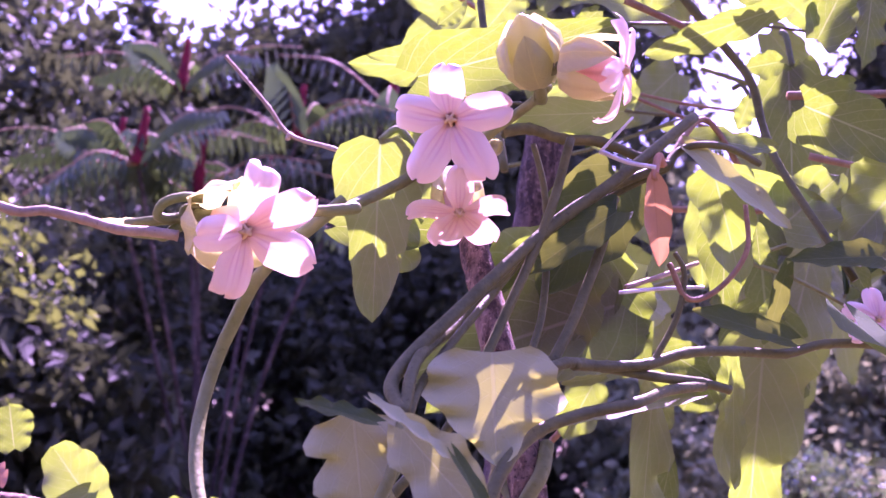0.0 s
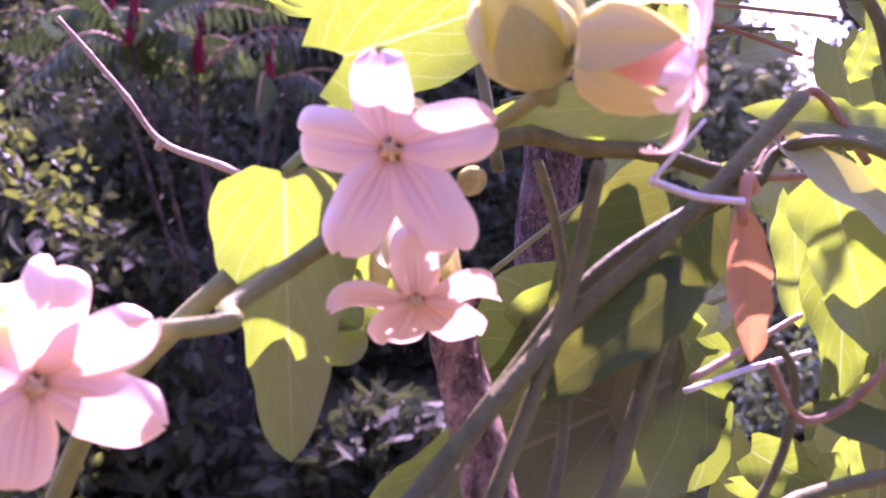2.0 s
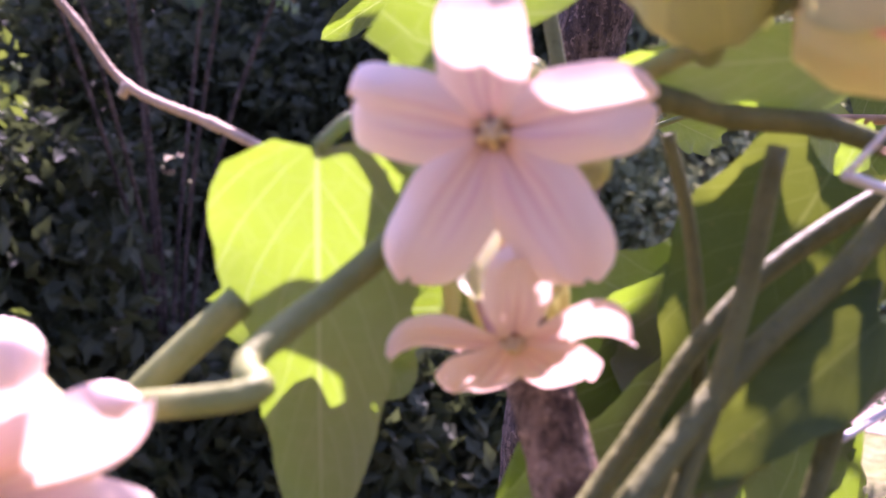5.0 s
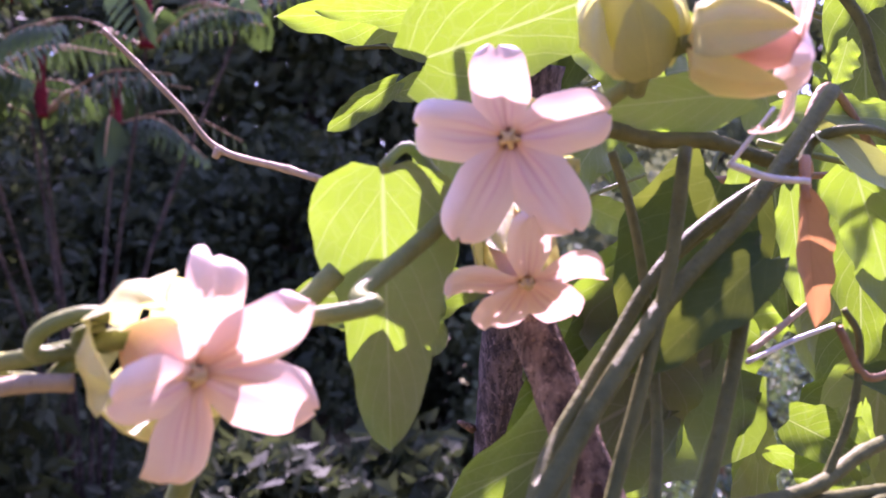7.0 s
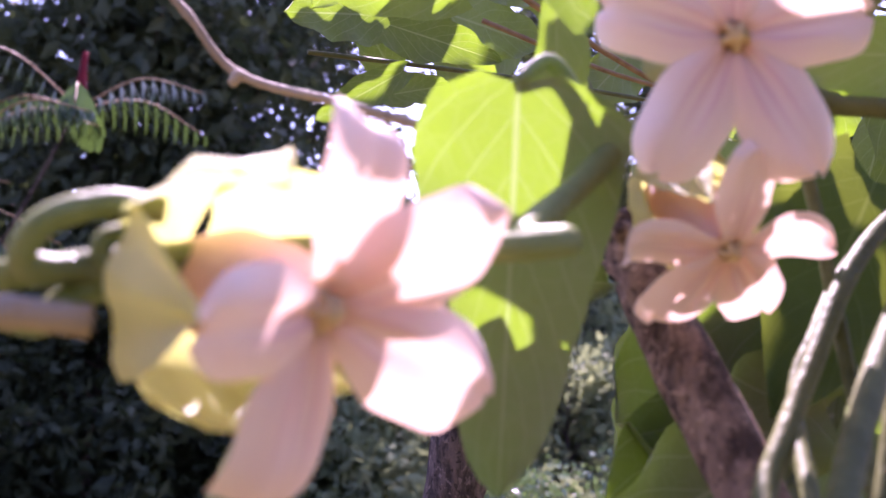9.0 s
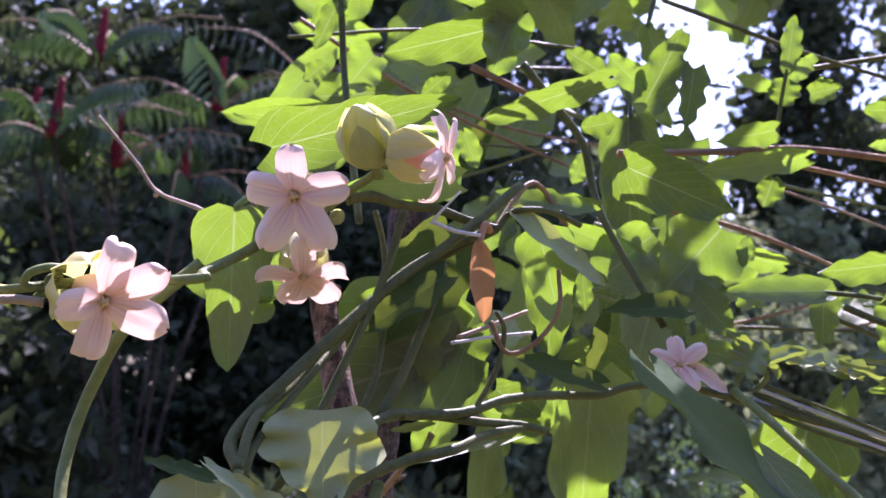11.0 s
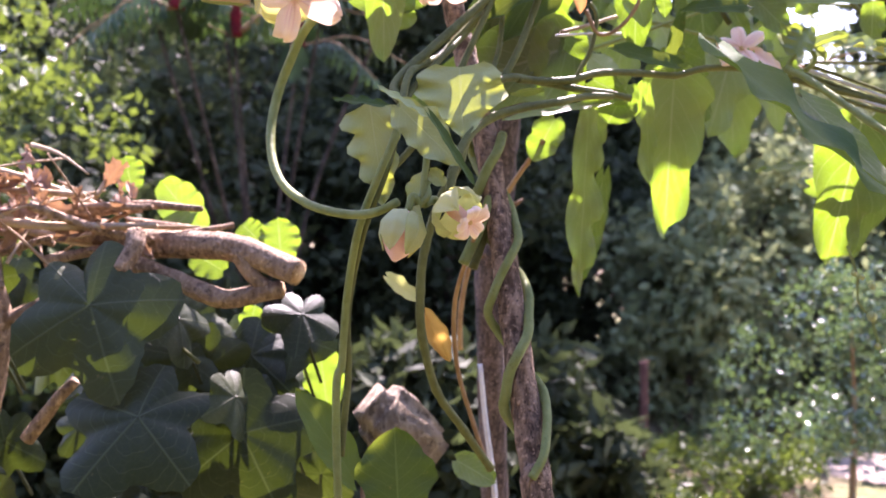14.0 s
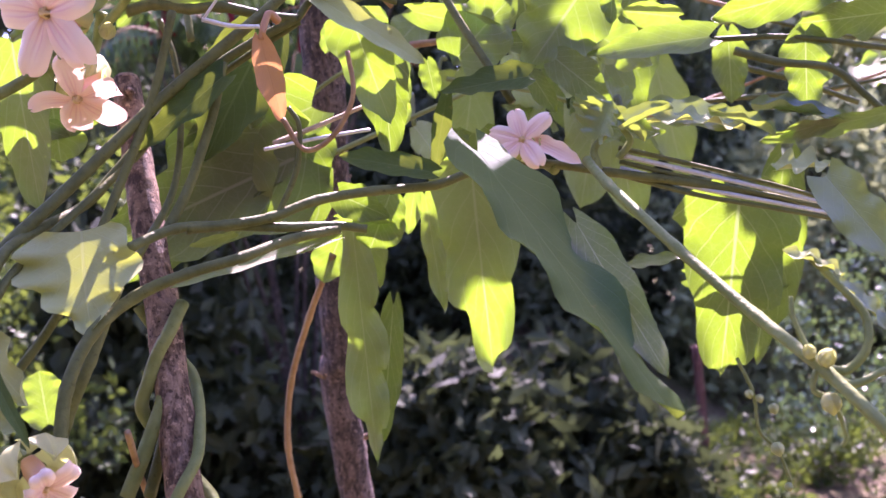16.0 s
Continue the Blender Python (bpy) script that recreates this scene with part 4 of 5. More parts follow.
# stems of the upper canopy
stem(vine, [(0.0644, 0.0600, 1.0039), (0.0736, 0.0600, 0.9928), (0.0839, 0.0600, 0.9796), (0.0875, 0.0600, 0.9662), (0.0916, 0.0550, 0.9523), (0.1077, 0.0450, 0.9216)], 0.0014, 0.0011, M_STEM)
stem(vine, [(0.0477, 0.0600, 1.0024), (0.0658, 0.0600, 0.9945)], 0.0012, 0.0009, M_BROWNSTEM)
stem(vine, [(0.0034, 0.0800, 1.0413), (0.0057, 0.0800, 1.0100), (0.0096, 0.0700, 0.9819), (0.0146, 0.0600, 0.9507)], 0.0011, 0.0012, M_STEM)
stem(vine, [(0.0976, 0.0700, 0.9783), (0.1347, 0.0750, 0.9818), (0.1633, 0.0800, 0.9849), (0.1989, 0.0850, 0.9837), (0.2359, 0.0900, 0.9819)], 0.0013, 0.0011, M_BROWNSTEM, rough=0.15)
stem(vine, [(0.1530, 0.0800, 0.9839), (0.1551, 0.0800, 0.9992), (0.1572, 0.0800, 1.0122)], 0.0009, 0.0006, M_STEM)
stem(vine, [(0.1610, 0.1000, 0.9744), (0.1837, 0.1000, 0.9677), (0.2099, 0.1000, 0.9587)], 0.0005, 0.0005, M_TWIG)
stem(vine, [(0.1622, 0.0900, 0.9420), (0.1739, 0.0900, 0.9305), (0.1901, 0.0900, 0.9240), (0.2086, 0.0900, 0.9152)], 0.0010, 0.0008, M_STEM)
stem(vine, [(0.0545, 0.0300, 0.9471), (0.0662, 0.0400, 0.9625), (0.0775, 0.0450, 0.9507)], 0.0009, 0.0008, M_BROWNSTEM)
stem(vine, [(0.1654, 0.0700, 0.9358), (0.1864, 0.0700, 0.9342), (0.2117, 0.0700, 0.9283), (0.2312, 0.0700, 0.9238)], 0.0008, 0.0008, M_STEM)
stem(vine, [(0.1690, 0.0600, 0.9308), (0.1808, 0.0600, 0.9264), (0.1940, 0.0600, 0.9234), (0.2023, 0.0600, 0.9156), (0.2119, 0.0600, 0.9047)], 0.0012, 0.0009, M_STEM)

# the main flowers; each petal: turn, length, width, rise, roll of the tip
LABEL_FLOWER = "pale pink five-petalled flower with darker veins"
flower(vine, (0, 0, 0.95), (-0.16, -0.96, -0.16), [(98, 0.0132, 0.0084, 0.12, 0.9), (170, 0.0145, 0.0086, 0.10, 1.3), (242, 0.0158, 0.0090, 0.12, 0.35), (303, 0.0160, 0.0094, 0.12, 0.5), (14, 0.0142, 0.0088, 0.10, 0.45)], 0.0148, 0.0062, label=LABEL_FLOWER, stalk=(0.006, 0.022, 0.957))
flower(vine, (0.0030, 0.0070, 0.9292), (0.07, -0.76, -0.64), [(92, 0.0108, 0.0066, -0.12, 0.1), (184, 0.0130, 0.0052, -0.25, -1.5), (248, 0.0118, 0.0082, -0.05, 0.8), (314, 0.0122, 0.0076, -0.05, 0.4), (10, 0.0128, 0.0056, -0.2, -1.8)], 0.0165, 0.0060, label=LABEL_FLOWER, stalk=(0.006, 0.020, 0.953))
flower(vine, (-0.0417, -0.0130, 0.9205), (0.55, -0.78, -0.22), [(80, 0.0165, 0.0088, 0.12, 1.5), (38, 0.0168, 0.0090, 0.45, 0.6), (342, 0.0168, 0.0096, 0.40, 0.6), (262, 0.0168, 0.0086, 0.05, 1.6), (188, 0.0112, 0.0080, 0.15, 0.5)], 0.0170, 0.0102, label="pale pink flower with inflated yellow-green sepals", sepal_flare=0.05, stalk=(-0.0545, -0.0060, 0.9249))
flower(vine, (0.0390, -0.0100, 0.9597), (0.95, -0.26, -0.12), [(60, 0.0125, 0.0070, 0.10, 0.8), (132, 0.0125, 0.0070, 0.05, 0.9), (204, 0.0130, 0.0070, 0.05, 1.0), (276, 0.0140, 0.0064, -0.05, 1.9), (348, 0.0125, 0.0070, 0.10, 0.8)], 0.0150, 0.0068, label="pale pink flower seen from the side", stalk=(0.0214, 0.0100, 0.9579))
bud(vine, (0.0178, -0.0020, 0.9660), (-0.25, -0.6, 0.5), 0.0085, stalk=(0.0206, 0.0100, 0.9576), tip_petal=False)
stem(vine, [(0.0055, 0.0200, 0.9484), (0.0129, 0.0180, 0.9541), (0.0193, 0.0120, 0.9579), (0.0228, 0.0060, 0.9603)], 0.0013, 0.0011, M_STEMLIT)
bud(vine, (0.0107, 0.0120, 0.9465), (0.6, -0.5, 0.5), 0.0022, "small green bud behind a flower", tip_petal=False)
flower(vine, (0.1097, 0.0340, 0.9110), (-0.1, -0.9, 0.25), [(100, 0.0085, 0.0052, 0.1, 0.6), (160, 0.0088, 0.0052, 0.1, 0.5), (215, 0.0088, 0.0056, 0.1, 0.4), (300, 0.0088, 0.0056, 0.1, 0.5), (40, 0.0095, 0.0050, 0.1, 0.4)], 0.0090, 0.0045, label="small pink flower half hidden by a leaf", stalk=(0.1177, 0.0400, 0.9022))
leaf(vine, (0.1132, 0.0360, 0.9102), (0.1247, 0.0360, 0.9034), 0.0064, (0.1, -0.9, 0.3), "oval", M_PETAL, 0.3, 0.05, 0.05, name="petal", label="folded pink flower beside a leaf")
# hanging buds
bud(vine, (-0.0033, -0.0500, 0.8442), (-0.22, -0.25, -0.92), 0.0072, "closed bud in pale green sepals with pink tip", stalk=(0.0012, -0.0460, 0.8531))
flower(vine, (0.0166, -0.0500, 0.8474), (0.62, -0.55, -0.45), [(40, 0.0085, 0.0050, 0.3, 2.4), (112, 0.0070, 0.0050, 0.5, 2.6), (184, 0.0060, 0.0050, 0.5, 2.6), (256, 0.0070, 0.0050, 0.3, 2.8), (328, 0.0080, 0.0050, 0.3, 2.6)], 0.0105, 0.0080, label="opening pink flower in pale green sepals", sepal_flare=-0.12, stalk=(0.0028, -0.0460, 0.8530))
stem(vine, [(0.0034, -0.0440, 0.8584), (0.0039, -0.0460, 0.8553), (0.0014, -0.0460, 0.8523)], 0.0010, 0.0010, M_STEMLIT, "flower_stalk")
stem(vine, [(0.0034, -0.0440, 0.8668), (0.0029, -0.0450, 0.8607), (0.0020, -0.0460, 0.8523)], 0.0010, 0.0010, M_STEMLIT, "flower_stalk")
leaf(vine, (0.0003, -0.0470, 0.8523), (0.0020, -0.0480, 0.8448), 0.0039, (0.3, -0.9, 0.2), "lance", M_BUD, 0.4)

# leaves round the flowers: base, tip, width, facing
def shading_leaf(base, tip, width, away, shape="oval"):
    """A leaf added out of sight behind another, towards the sun, to shade it."""
    leaf(vine, Vector(base) + to_sun * away, Vector(tip) + to_sun * away, width, (0, -1, 0), shape, M_UNDER, 0.05, 0.08, 0.02)


shading_leaf((-0.0300, 0.0190, 0.9145), (-0.0007, 0.0200, 0.9147), 0.0155, 0.018)
shading_leaf((-0.0085, 0.0180, 0.9475), (-0.0083, 0.0190, 0.9157), 0.0109, 0.018)
shading_leaf((-0.0165, 0.0190, 0.9191), (-0.0167, 0.0210, 0.9025), 0.0189, 0.018, "round")
shading_leaf((0.0477, 0.0500, 0.9151), (0.0072, 0.0360, 0.8989), 0.0357, 0.016, "round")
shading_leaf((0.0928, 0.0760, 0.9074), (0.0943, 0.0850, 0.8745), 0.0318, 0.012, "round")
shading_leaf((0.1882, 0.1000, 0.8902), (0.1773, 0.1170, 0.8234), 0.0243, 0.012)
shading_leaf((0.1570, 0.1100, 0.8551), (0.1880, 0.1100, 0.8499), 0.0132, 0.012, "lance")
shading_leaf((0.1214, -0.0050, 0.8833), (0.1359, -0.0440, 0.8542), 0.0124, 0.007)
shading_leaf((0.0584, 0.0600, 0.8913), (0.0606, 0.0660, 0.8648), 0.0132, 0.010)
shading_leaf((0.0640, 0.0680, 0.8592), (0.0557, 0.0720, 0.8158), 0.0116, 0.010)
leaf(vine, (-0.0171, 0.0160, 0.9483), (-0.0175, 0.0210, 0.9040), 0.0238, (-0.12, -1, 0.1), "arrow", M_UNDER, 0.10, 0.02, 0.03, lobe=0.02, stalk=(-0.0085, 0.0180, 0.9464), label="heart-shaped leaf glowing in the sun")
leaf(vine, (-0.0088, 0.0210, 0.9659), (0.0439, 0.0280, 0.9840), 0.0207, (0, -0.9, -0.4), "arrow", M_UNDER, 0.1, 0.05, label="broad leaf glowing above the flowers")
leaf(vine, (-0.0015, 0.0900, 0.9903), (-0.0360, 0.0900, 0.9896), 0.0170, (0, -0.8, -0.5), "heart", M_UNDER)
leaf(vine, (0.0427, 0.0220, 0.9591), (0.0118, 0.0200, 0.9558), 0.0136, (0.1, -0.85, -0.5), "heart", M_UNDER, 0.1, 0.06, label="broad leaf glowing behind the buds")
leaf(vine, (-0.0092, 0.1000, 0.9763), (-0.0256, 0.1000, 0.9655), 0.0080, (0, -0.9, -0.2), "lance", M_UNDER)
leaf(vine, (-0.0072, 0.1200, 0.9928), (0.0180, 0.1200, 0.9872), 0.0134, (0, -0.9, -0.2), "heart", M_UNDER)
leaf(vine, (-0.0082, 0.1200, 0.9773), (0.0065, 0.1200, 0.9811), 0.0089, (0, -0.9, -0.2), "oval", M_UNDER)
leaf(vine, (-0.0024, 0.1200, 1.0217), (-0.0236, 0.1200, 0.9951), 0.0172, (-0.2, -0.9, -0.2), "oval", M_UNDER)
leaf(vine, (0.0018, 0.0600, 0.9832), (-0.0267, 0.0600, 0.9831), 0.0098, (0, -0.8, -0.5), "heart", M_UNDER)
leaf(vine, (0.0489, 0.0140, 0.9403), (0.0515, 0.0170, 0.9198), 0.0087, (0.2, -1, 0), "oval", M_DRY, 0.25, 0.05, stalk=(0.0522, 0.0200, 0.9454), label="withered orange leaf")
leaf(vine, (0.0683, 0.0350, 0.9460), (0.0756, 0.0350, 0.9185), 0.0192, (0, -1, 0.1), "arrow", M_UNDER, label="dark shaded leaf")
leaf(vine, (0.0735, 0.0450, 0.9387), (0.0732, 0.0450, 0.9099), 0.0180, (0, -1, 0.1), "heart", M_UNDER)
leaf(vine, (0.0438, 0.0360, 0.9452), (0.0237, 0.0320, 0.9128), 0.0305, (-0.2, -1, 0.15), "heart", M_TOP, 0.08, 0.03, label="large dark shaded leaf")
leaf(vine, (0.0426, 0.0400, 0.9335), (0.0360, 0.0400, 0.9211), 0.0076, (0, -1, 0), "oval", M_UNDER)
leaf(vine, (0.0469, 0.0500, 0.9135), (-0.0091, 0.0300, 0.8914), 0.0373, (0.1, -1, -0.1), "arrow", M_UNDER, 0.08, 0.05, label="broad shaded leaf behind the stems")
leaf(vine, (0.0374, 0.0500, 0.9229), (-0.0042, 0.0400, 0.8820), 0.0312, (0, -1, -0.1), "arrow", M_UNDER, 0.06, 0.05)
leaf(vine, (0.0314, 0.0450, 0.9281), (0.0311, 0.0450, 0.8933), 0.0291, (0, -1, 0), "arrow", M_UNDER, 0.06, 0.06, label="broad olive leaf hanging in shade")
leaf(vine, (0.0481, 0.0550, 0.9191), (0.0445, 0.0500, 0.8944), 0.0234, (0, -1, 0), "heart", M_UNDER)
# the pale drooping leaves
leaf(vine, (0.0112, -0.0140, 0.8971), (0.0130, -0.0200, 0.8748), 0.0328, (0.05, -0.97, 0.2), "heart", M_PALE, 0.16, 0.08, 0.10, lobe=0.02, label="pale grey-green drooping leaf")
leaf(vine, (-0.0159, -0.0260, 0.8849), (-0.0110, -0.0300, 0.8535), 0.0206, (-0.15, -1, 0.1), "arrow", M_PALE, 0.10, 0.16, 0.06, lobe=-0.06)
leaf(vine, (-0.0051, -0.0380, 0.8817), (0.0124, -0.0500, 0.8647), 0.0158, (-0.1, -0.97, 0.1), "oval", M_PALE, 0.12, 0.12, 0.10)
leaf(vine, (0.0047, -0.0500, 0.8781), (0.0185, -0.0580, 0.8580), 0.0038, (0.5, -0.8, 0.4), "lance", M_TOP, 0.3, 0.06, label="dark upper side of a folded leaf")
leaf(vine, (-0.0109, -0.0400, 0.8866), (0.0041, -0.0500, 0.8781), 0.0039, (0.1, -0.5, 0.85), "lance", M_PALE, 0.5, 0.10, 0.05)
leaf(vine, (-0.0104, -0.0340, 0.8826), (-0.0274, -0.0260, 0.8863), 0.0048, (0, -0.7, 0.7), "lance", M_TOP, 0.3, 0.12)
leaf(vine, (0.0038, -0.0440, 0.8614), (-0.0025, -0.0440, 0.8544), 0.0070, (0, -1, 0.2), "oval", M_PALE, 0.2, 0.08)
leaf(vine, (0.0043, -0.0440, 0.8625), (0.0087, -0.0440, 0.8582), 0.0061, (0.2, -1, 0.2), "oval", M_PALE, 0.2, 0.08)
# hanging leaves
leaf(vine, (0.0575, 0.0600, 0.8905), (0.0556, 0.0720, 0.8185), 0.0138, (0.15, -1, 0), "lance", M_UNDER, 0.06, 0.34, label="long wavy hanging leaf")
leaf(vine, (0.0921, 0.0750, 0.9049), (0.0917, 0.0900, 0.8419), 0.0291, (0, -1, 0), "arrow", M_UNDER, 0.06, 0.15, label="broad hanging leaf with sunlit patch")
leaf(vine, (0.1735, 0.1000, 0.8906), (0.1654, 0.1170, 0.8290), 0.0384, (0, -1, 0), "arrow", M_UNDER, 0.06, 0.12, label="broad hanging leaf with sunlit patch")
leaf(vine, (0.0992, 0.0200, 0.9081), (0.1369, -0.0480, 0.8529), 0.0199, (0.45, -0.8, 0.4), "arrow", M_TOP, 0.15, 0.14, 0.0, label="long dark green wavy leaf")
leaf(vine, (0.0795, 0.0600, 0.8992), (0.0814, 0.0640, 0.8642), 0.0068, (0, -1, 0), "lance", M_UNDER, 0.1, 0.2)
leaf(vine, (0.0711, 0.0500, 0.9000), (0.0641, 0.0500, 0.8855), 0.0164, (0, -1, 0), "round", M_UNDER)
leaf(vine, (0.0776, 0.0550, 0.9010), (0.0743, 0.0550, 0.8884), 0.0071, (0, -1, 0), "oval", M_UNDER)
leaf(vine, (0.0602, 0.0200, 0.8895), (0.0249, 0.0000, 0.8832), 0.0054, (0, -0.6, 0.6), "lance", M_UNDER)
leaf(vine, (0.0453, 0.0150, 0.8880), (0.0316, 0.0100, 0.8844), 0.0030, (0, -0.7, -0.6), "lance", M_UNDER)
leaf(vine, (0.0381, 0.0120, 0.8935), (0.0276, 0.0080, 0.8910), 0.0040, (0, -0.7, -0.6), "lance", M_UNDER)
leaf(vine, (0.0562, 0.0500, 0.8946), (0.0742, 0.0500, 0.8900), 0.0081, (0, -0.8, -0.5), "oval", M_UNDER)
leaf(vine, (0.0461, 0.1000, 0.8922), (0.0371, 0.1000, 0.8742), 0.0184, (0, -1, -0.1), "oval", M_UNDER)
leaf(vine, (0.1531, 0.1000, 0.8726), (0.1306, 0.1000, 0.8710), 0.0078, (0, -0.5, 0.8), "lance", M_UNDER, wave=0.08)
# leaves above the middle stems
leaf(vine, (0.0602, 0.0300, 0.9524), (0.0869, 0.0300, 0.9330), 0.0090, (0, -0.8, 0.5), "lance", M_PALE, 0.2, 0.06)
leaf(vine, (0.0718, 0.0700, 0.9453), (0.0735, 0.0700, 0.9200), 0.0117, (0, -1, 0), "lance", M_UNDER, wave=0.12)
leaf(vine, (0.0862, 0.0300, 0.9044), (0.0622, 0.0300, 0.9115), 0.0093, (0, -0.8, 0.5), "lance", M_TOP)
leaf(vine, (0.0900, 0.0450, 0.9251), (0.0851, 0.0450, 0.9056), 0.0064, (0.2, -1, 0.1), "lance", M_TOP)
leaf(vine, (0.1127, 0.0400, 0.9275), (0.0884, 0.0400, 0.9263), 0.0117, (0, -0.8, 0.6), "heart", M_TOP)
leaf(vine, (0.0398, 0.0100, 0.9318), (0.0182, 0.0040, 0.9157), 0.0126, (0.1, -0.8, 0.5), "heart", M_TOP)
leaf(vine, (0.1203, 0.0600, 0.9337), (0.1349, 0.0600, 0.9195), 0.0137, (0, -1, -0.1), "heart", M_UNDER)
leaf(vine, (0.1127, 0.0650, 0.9312), (0.1189, 0.0650, 0.9192), 0.0079, (0, -1, -0.2), "oval", M_UNDER)
leaf(vine, (0.1312, 0.0700, 0.9396), (0.1018, 0.0700, 0.9420), 0.0158, (0, -0.9, 0.2), "heart", M_UNDER)
leaf(vine, (0.1625, 0.0600, 0.9354), (0.1290, 0.0600, 0.9344), 0.0129, (0, -0.8, 0.4), "heart", M_UNDER)
leaf(vine, (0.0578, 0.0450, 0.9012), (0.0714, 0.0450, 0.8937), 0.0122, (0, -1, 0), "heart", M_UNDER)
leaf(vine, (0.0909, 0.0600, 0.9165), (0.0893, 0.0600, 0.9097), 0.0081, (0, -1, -0.2), "round", M_UNDER)
leaf(vine, (0.0575, 0.0600, 0.9511), (0.0542, 0.0600, 0.9425), 0.0068, (0, -1, -0.2), "oval", M_UNDER)
leaf(vine, (0.0808, 0.0600, 0.9517), (0.1075, 0.0600, 0.9423), 0.0097, (0, -1, -0.2), "lance", M_UNDER)
# curled leaves; sun glare on upper sides is put into paler, glossier materials
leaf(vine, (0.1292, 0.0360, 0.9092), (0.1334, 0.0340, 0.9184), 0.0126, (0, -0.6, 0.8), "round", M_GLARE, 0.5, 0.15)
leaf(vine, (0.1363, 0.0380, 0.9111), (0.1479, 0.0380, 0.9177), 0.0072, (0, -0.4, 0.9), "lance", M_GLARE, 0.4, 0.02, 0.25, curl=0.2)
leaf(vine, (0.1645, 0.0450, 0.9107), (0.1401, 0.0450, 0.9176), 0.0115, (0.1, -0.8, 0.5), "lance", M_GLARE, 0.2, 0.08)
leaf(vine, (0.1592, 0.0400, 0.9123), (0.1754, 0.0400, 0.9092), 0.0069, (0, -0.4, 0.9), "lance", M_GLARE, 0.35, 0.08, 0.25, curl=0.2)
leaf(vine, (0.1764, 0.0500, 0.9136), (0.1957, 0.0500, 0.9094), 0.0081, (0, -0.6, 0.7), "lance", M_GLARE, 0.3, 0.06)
leaf(vine, (0.2078, 0.0500, 0.9096), (0.1772, 0.0500, 0.9051), 0.0075, (0, -0.8, -0.5), "lance", M_UNDER, wave=0.1)
leaf(vine, (0.1740, 0.0400, 0.8970), (0.1874, 0.0400, 0.8972), 0.0090, (0, -0.5, 0.8), "round", M_PALE, 0.4, 0.2)
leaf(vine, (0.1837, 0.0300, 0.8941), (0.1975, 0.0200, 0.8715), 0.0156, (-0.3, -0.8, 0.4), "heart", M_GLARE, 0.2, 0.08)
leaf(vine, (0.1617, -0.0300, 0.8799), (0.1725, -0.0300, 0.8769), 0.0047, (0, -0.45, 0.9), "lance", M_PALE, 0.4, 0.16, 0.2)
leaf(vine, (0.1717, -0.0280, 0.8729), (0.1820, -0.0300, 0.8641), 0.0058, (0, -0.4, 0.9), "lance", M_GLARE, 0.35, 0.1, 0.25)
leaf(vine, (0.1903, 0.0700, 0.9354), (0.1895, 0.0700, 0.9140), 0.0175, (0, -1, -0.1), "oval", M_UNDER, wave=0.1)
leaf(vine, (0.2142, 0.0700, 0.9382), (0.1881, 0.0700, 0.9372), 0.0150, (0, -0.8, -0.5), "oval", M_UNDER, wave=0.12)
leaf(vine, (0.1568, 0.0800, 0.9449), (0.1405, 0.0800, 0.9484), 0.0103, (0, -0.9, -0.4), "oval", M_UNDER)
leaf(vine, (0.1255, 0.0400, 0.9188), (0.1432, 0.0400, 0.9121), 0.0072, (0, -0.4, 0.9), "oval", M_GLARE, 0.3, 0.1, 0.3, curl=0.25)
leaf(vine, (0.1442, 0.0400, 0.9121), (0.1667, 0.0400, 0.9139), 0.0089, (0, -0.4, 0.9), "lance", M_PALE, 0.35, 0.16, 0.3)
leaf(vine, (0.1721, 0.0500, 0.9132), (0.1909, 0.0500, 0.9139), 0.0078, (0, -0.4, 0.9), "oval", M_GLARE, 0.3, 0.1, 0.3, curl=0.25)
leaf(vine, (0.1910, 0.0500, 0.9085), (0.1722, 0.0500, 0.9047), 0.0078, (0, -0.7, -0.6), "oval", M_UNDER)


# leaves of the upper canopy
def canopy_leaf(base, tip, width, facing, shape):
    leaf(vine, base, tip, width, facing, shape, M_UNDER, 0.12, 0.09, 0.06)


canopy_leaf((0.0618, 0.0600, 1.0175), (0.0196, 0.0600, 1.0041), 0.0211, (0.1, -0.8, -0.5), "arrow")
canopy_leaf((0.0606, 0.0600, 1.0198), (0.0545, 0.0600, 0.9980), 0.0189, (0.1, -0.9, -0.3), "heart")
canopy_leaf((0.0616, 0.0600, 1.0255), (0.0403, 0.0600, 1.0251), 0.0089, (0, -0.8, -0.5), "oval")
canopy_leaf((0.0899, 0.0500, 0.9981), (0.0523, 0.0500, 0.9824), 0.0121, (0.1, -0.8, -0.6), "lance")
canopy_leaf((0.0900, 0.0600, 1.0023), (0.0777, 0.0600, 1.0092), 0.0098, (0, -0.9, -0.3), "oval")
canopy_leaf((0.1063, 0.0700, 0.9958), (0.1193, 0.0700, 1.0221), 0.0177, (0.1, -0.9, -0.3), "heart")
canopy_leaf((0.1050, 0.0700, 1.0004), (0.0935, 0.0700, 1.0113), 0.0109, (-0.2, -0.9, -0.2), "oval")
canopy_leaf((0.1223, 0.0700, 1.0082), (0.1200, 0.0700, 0.9870), 0.0127, (0.2, -0.9, -0.2), "heart")
canopy_leaf((0.1572, 0.0800, 1.0122), (0.1600, 0.0800, 1.0315), 0.0098, (0, -1, -0.1), "oval")
canopy_leaf((0.1520, 0.0800, 1.0057), (0.1396, 0.0800, 1.0092), 0.0070, (0, -0.8, -0.5), "oval")
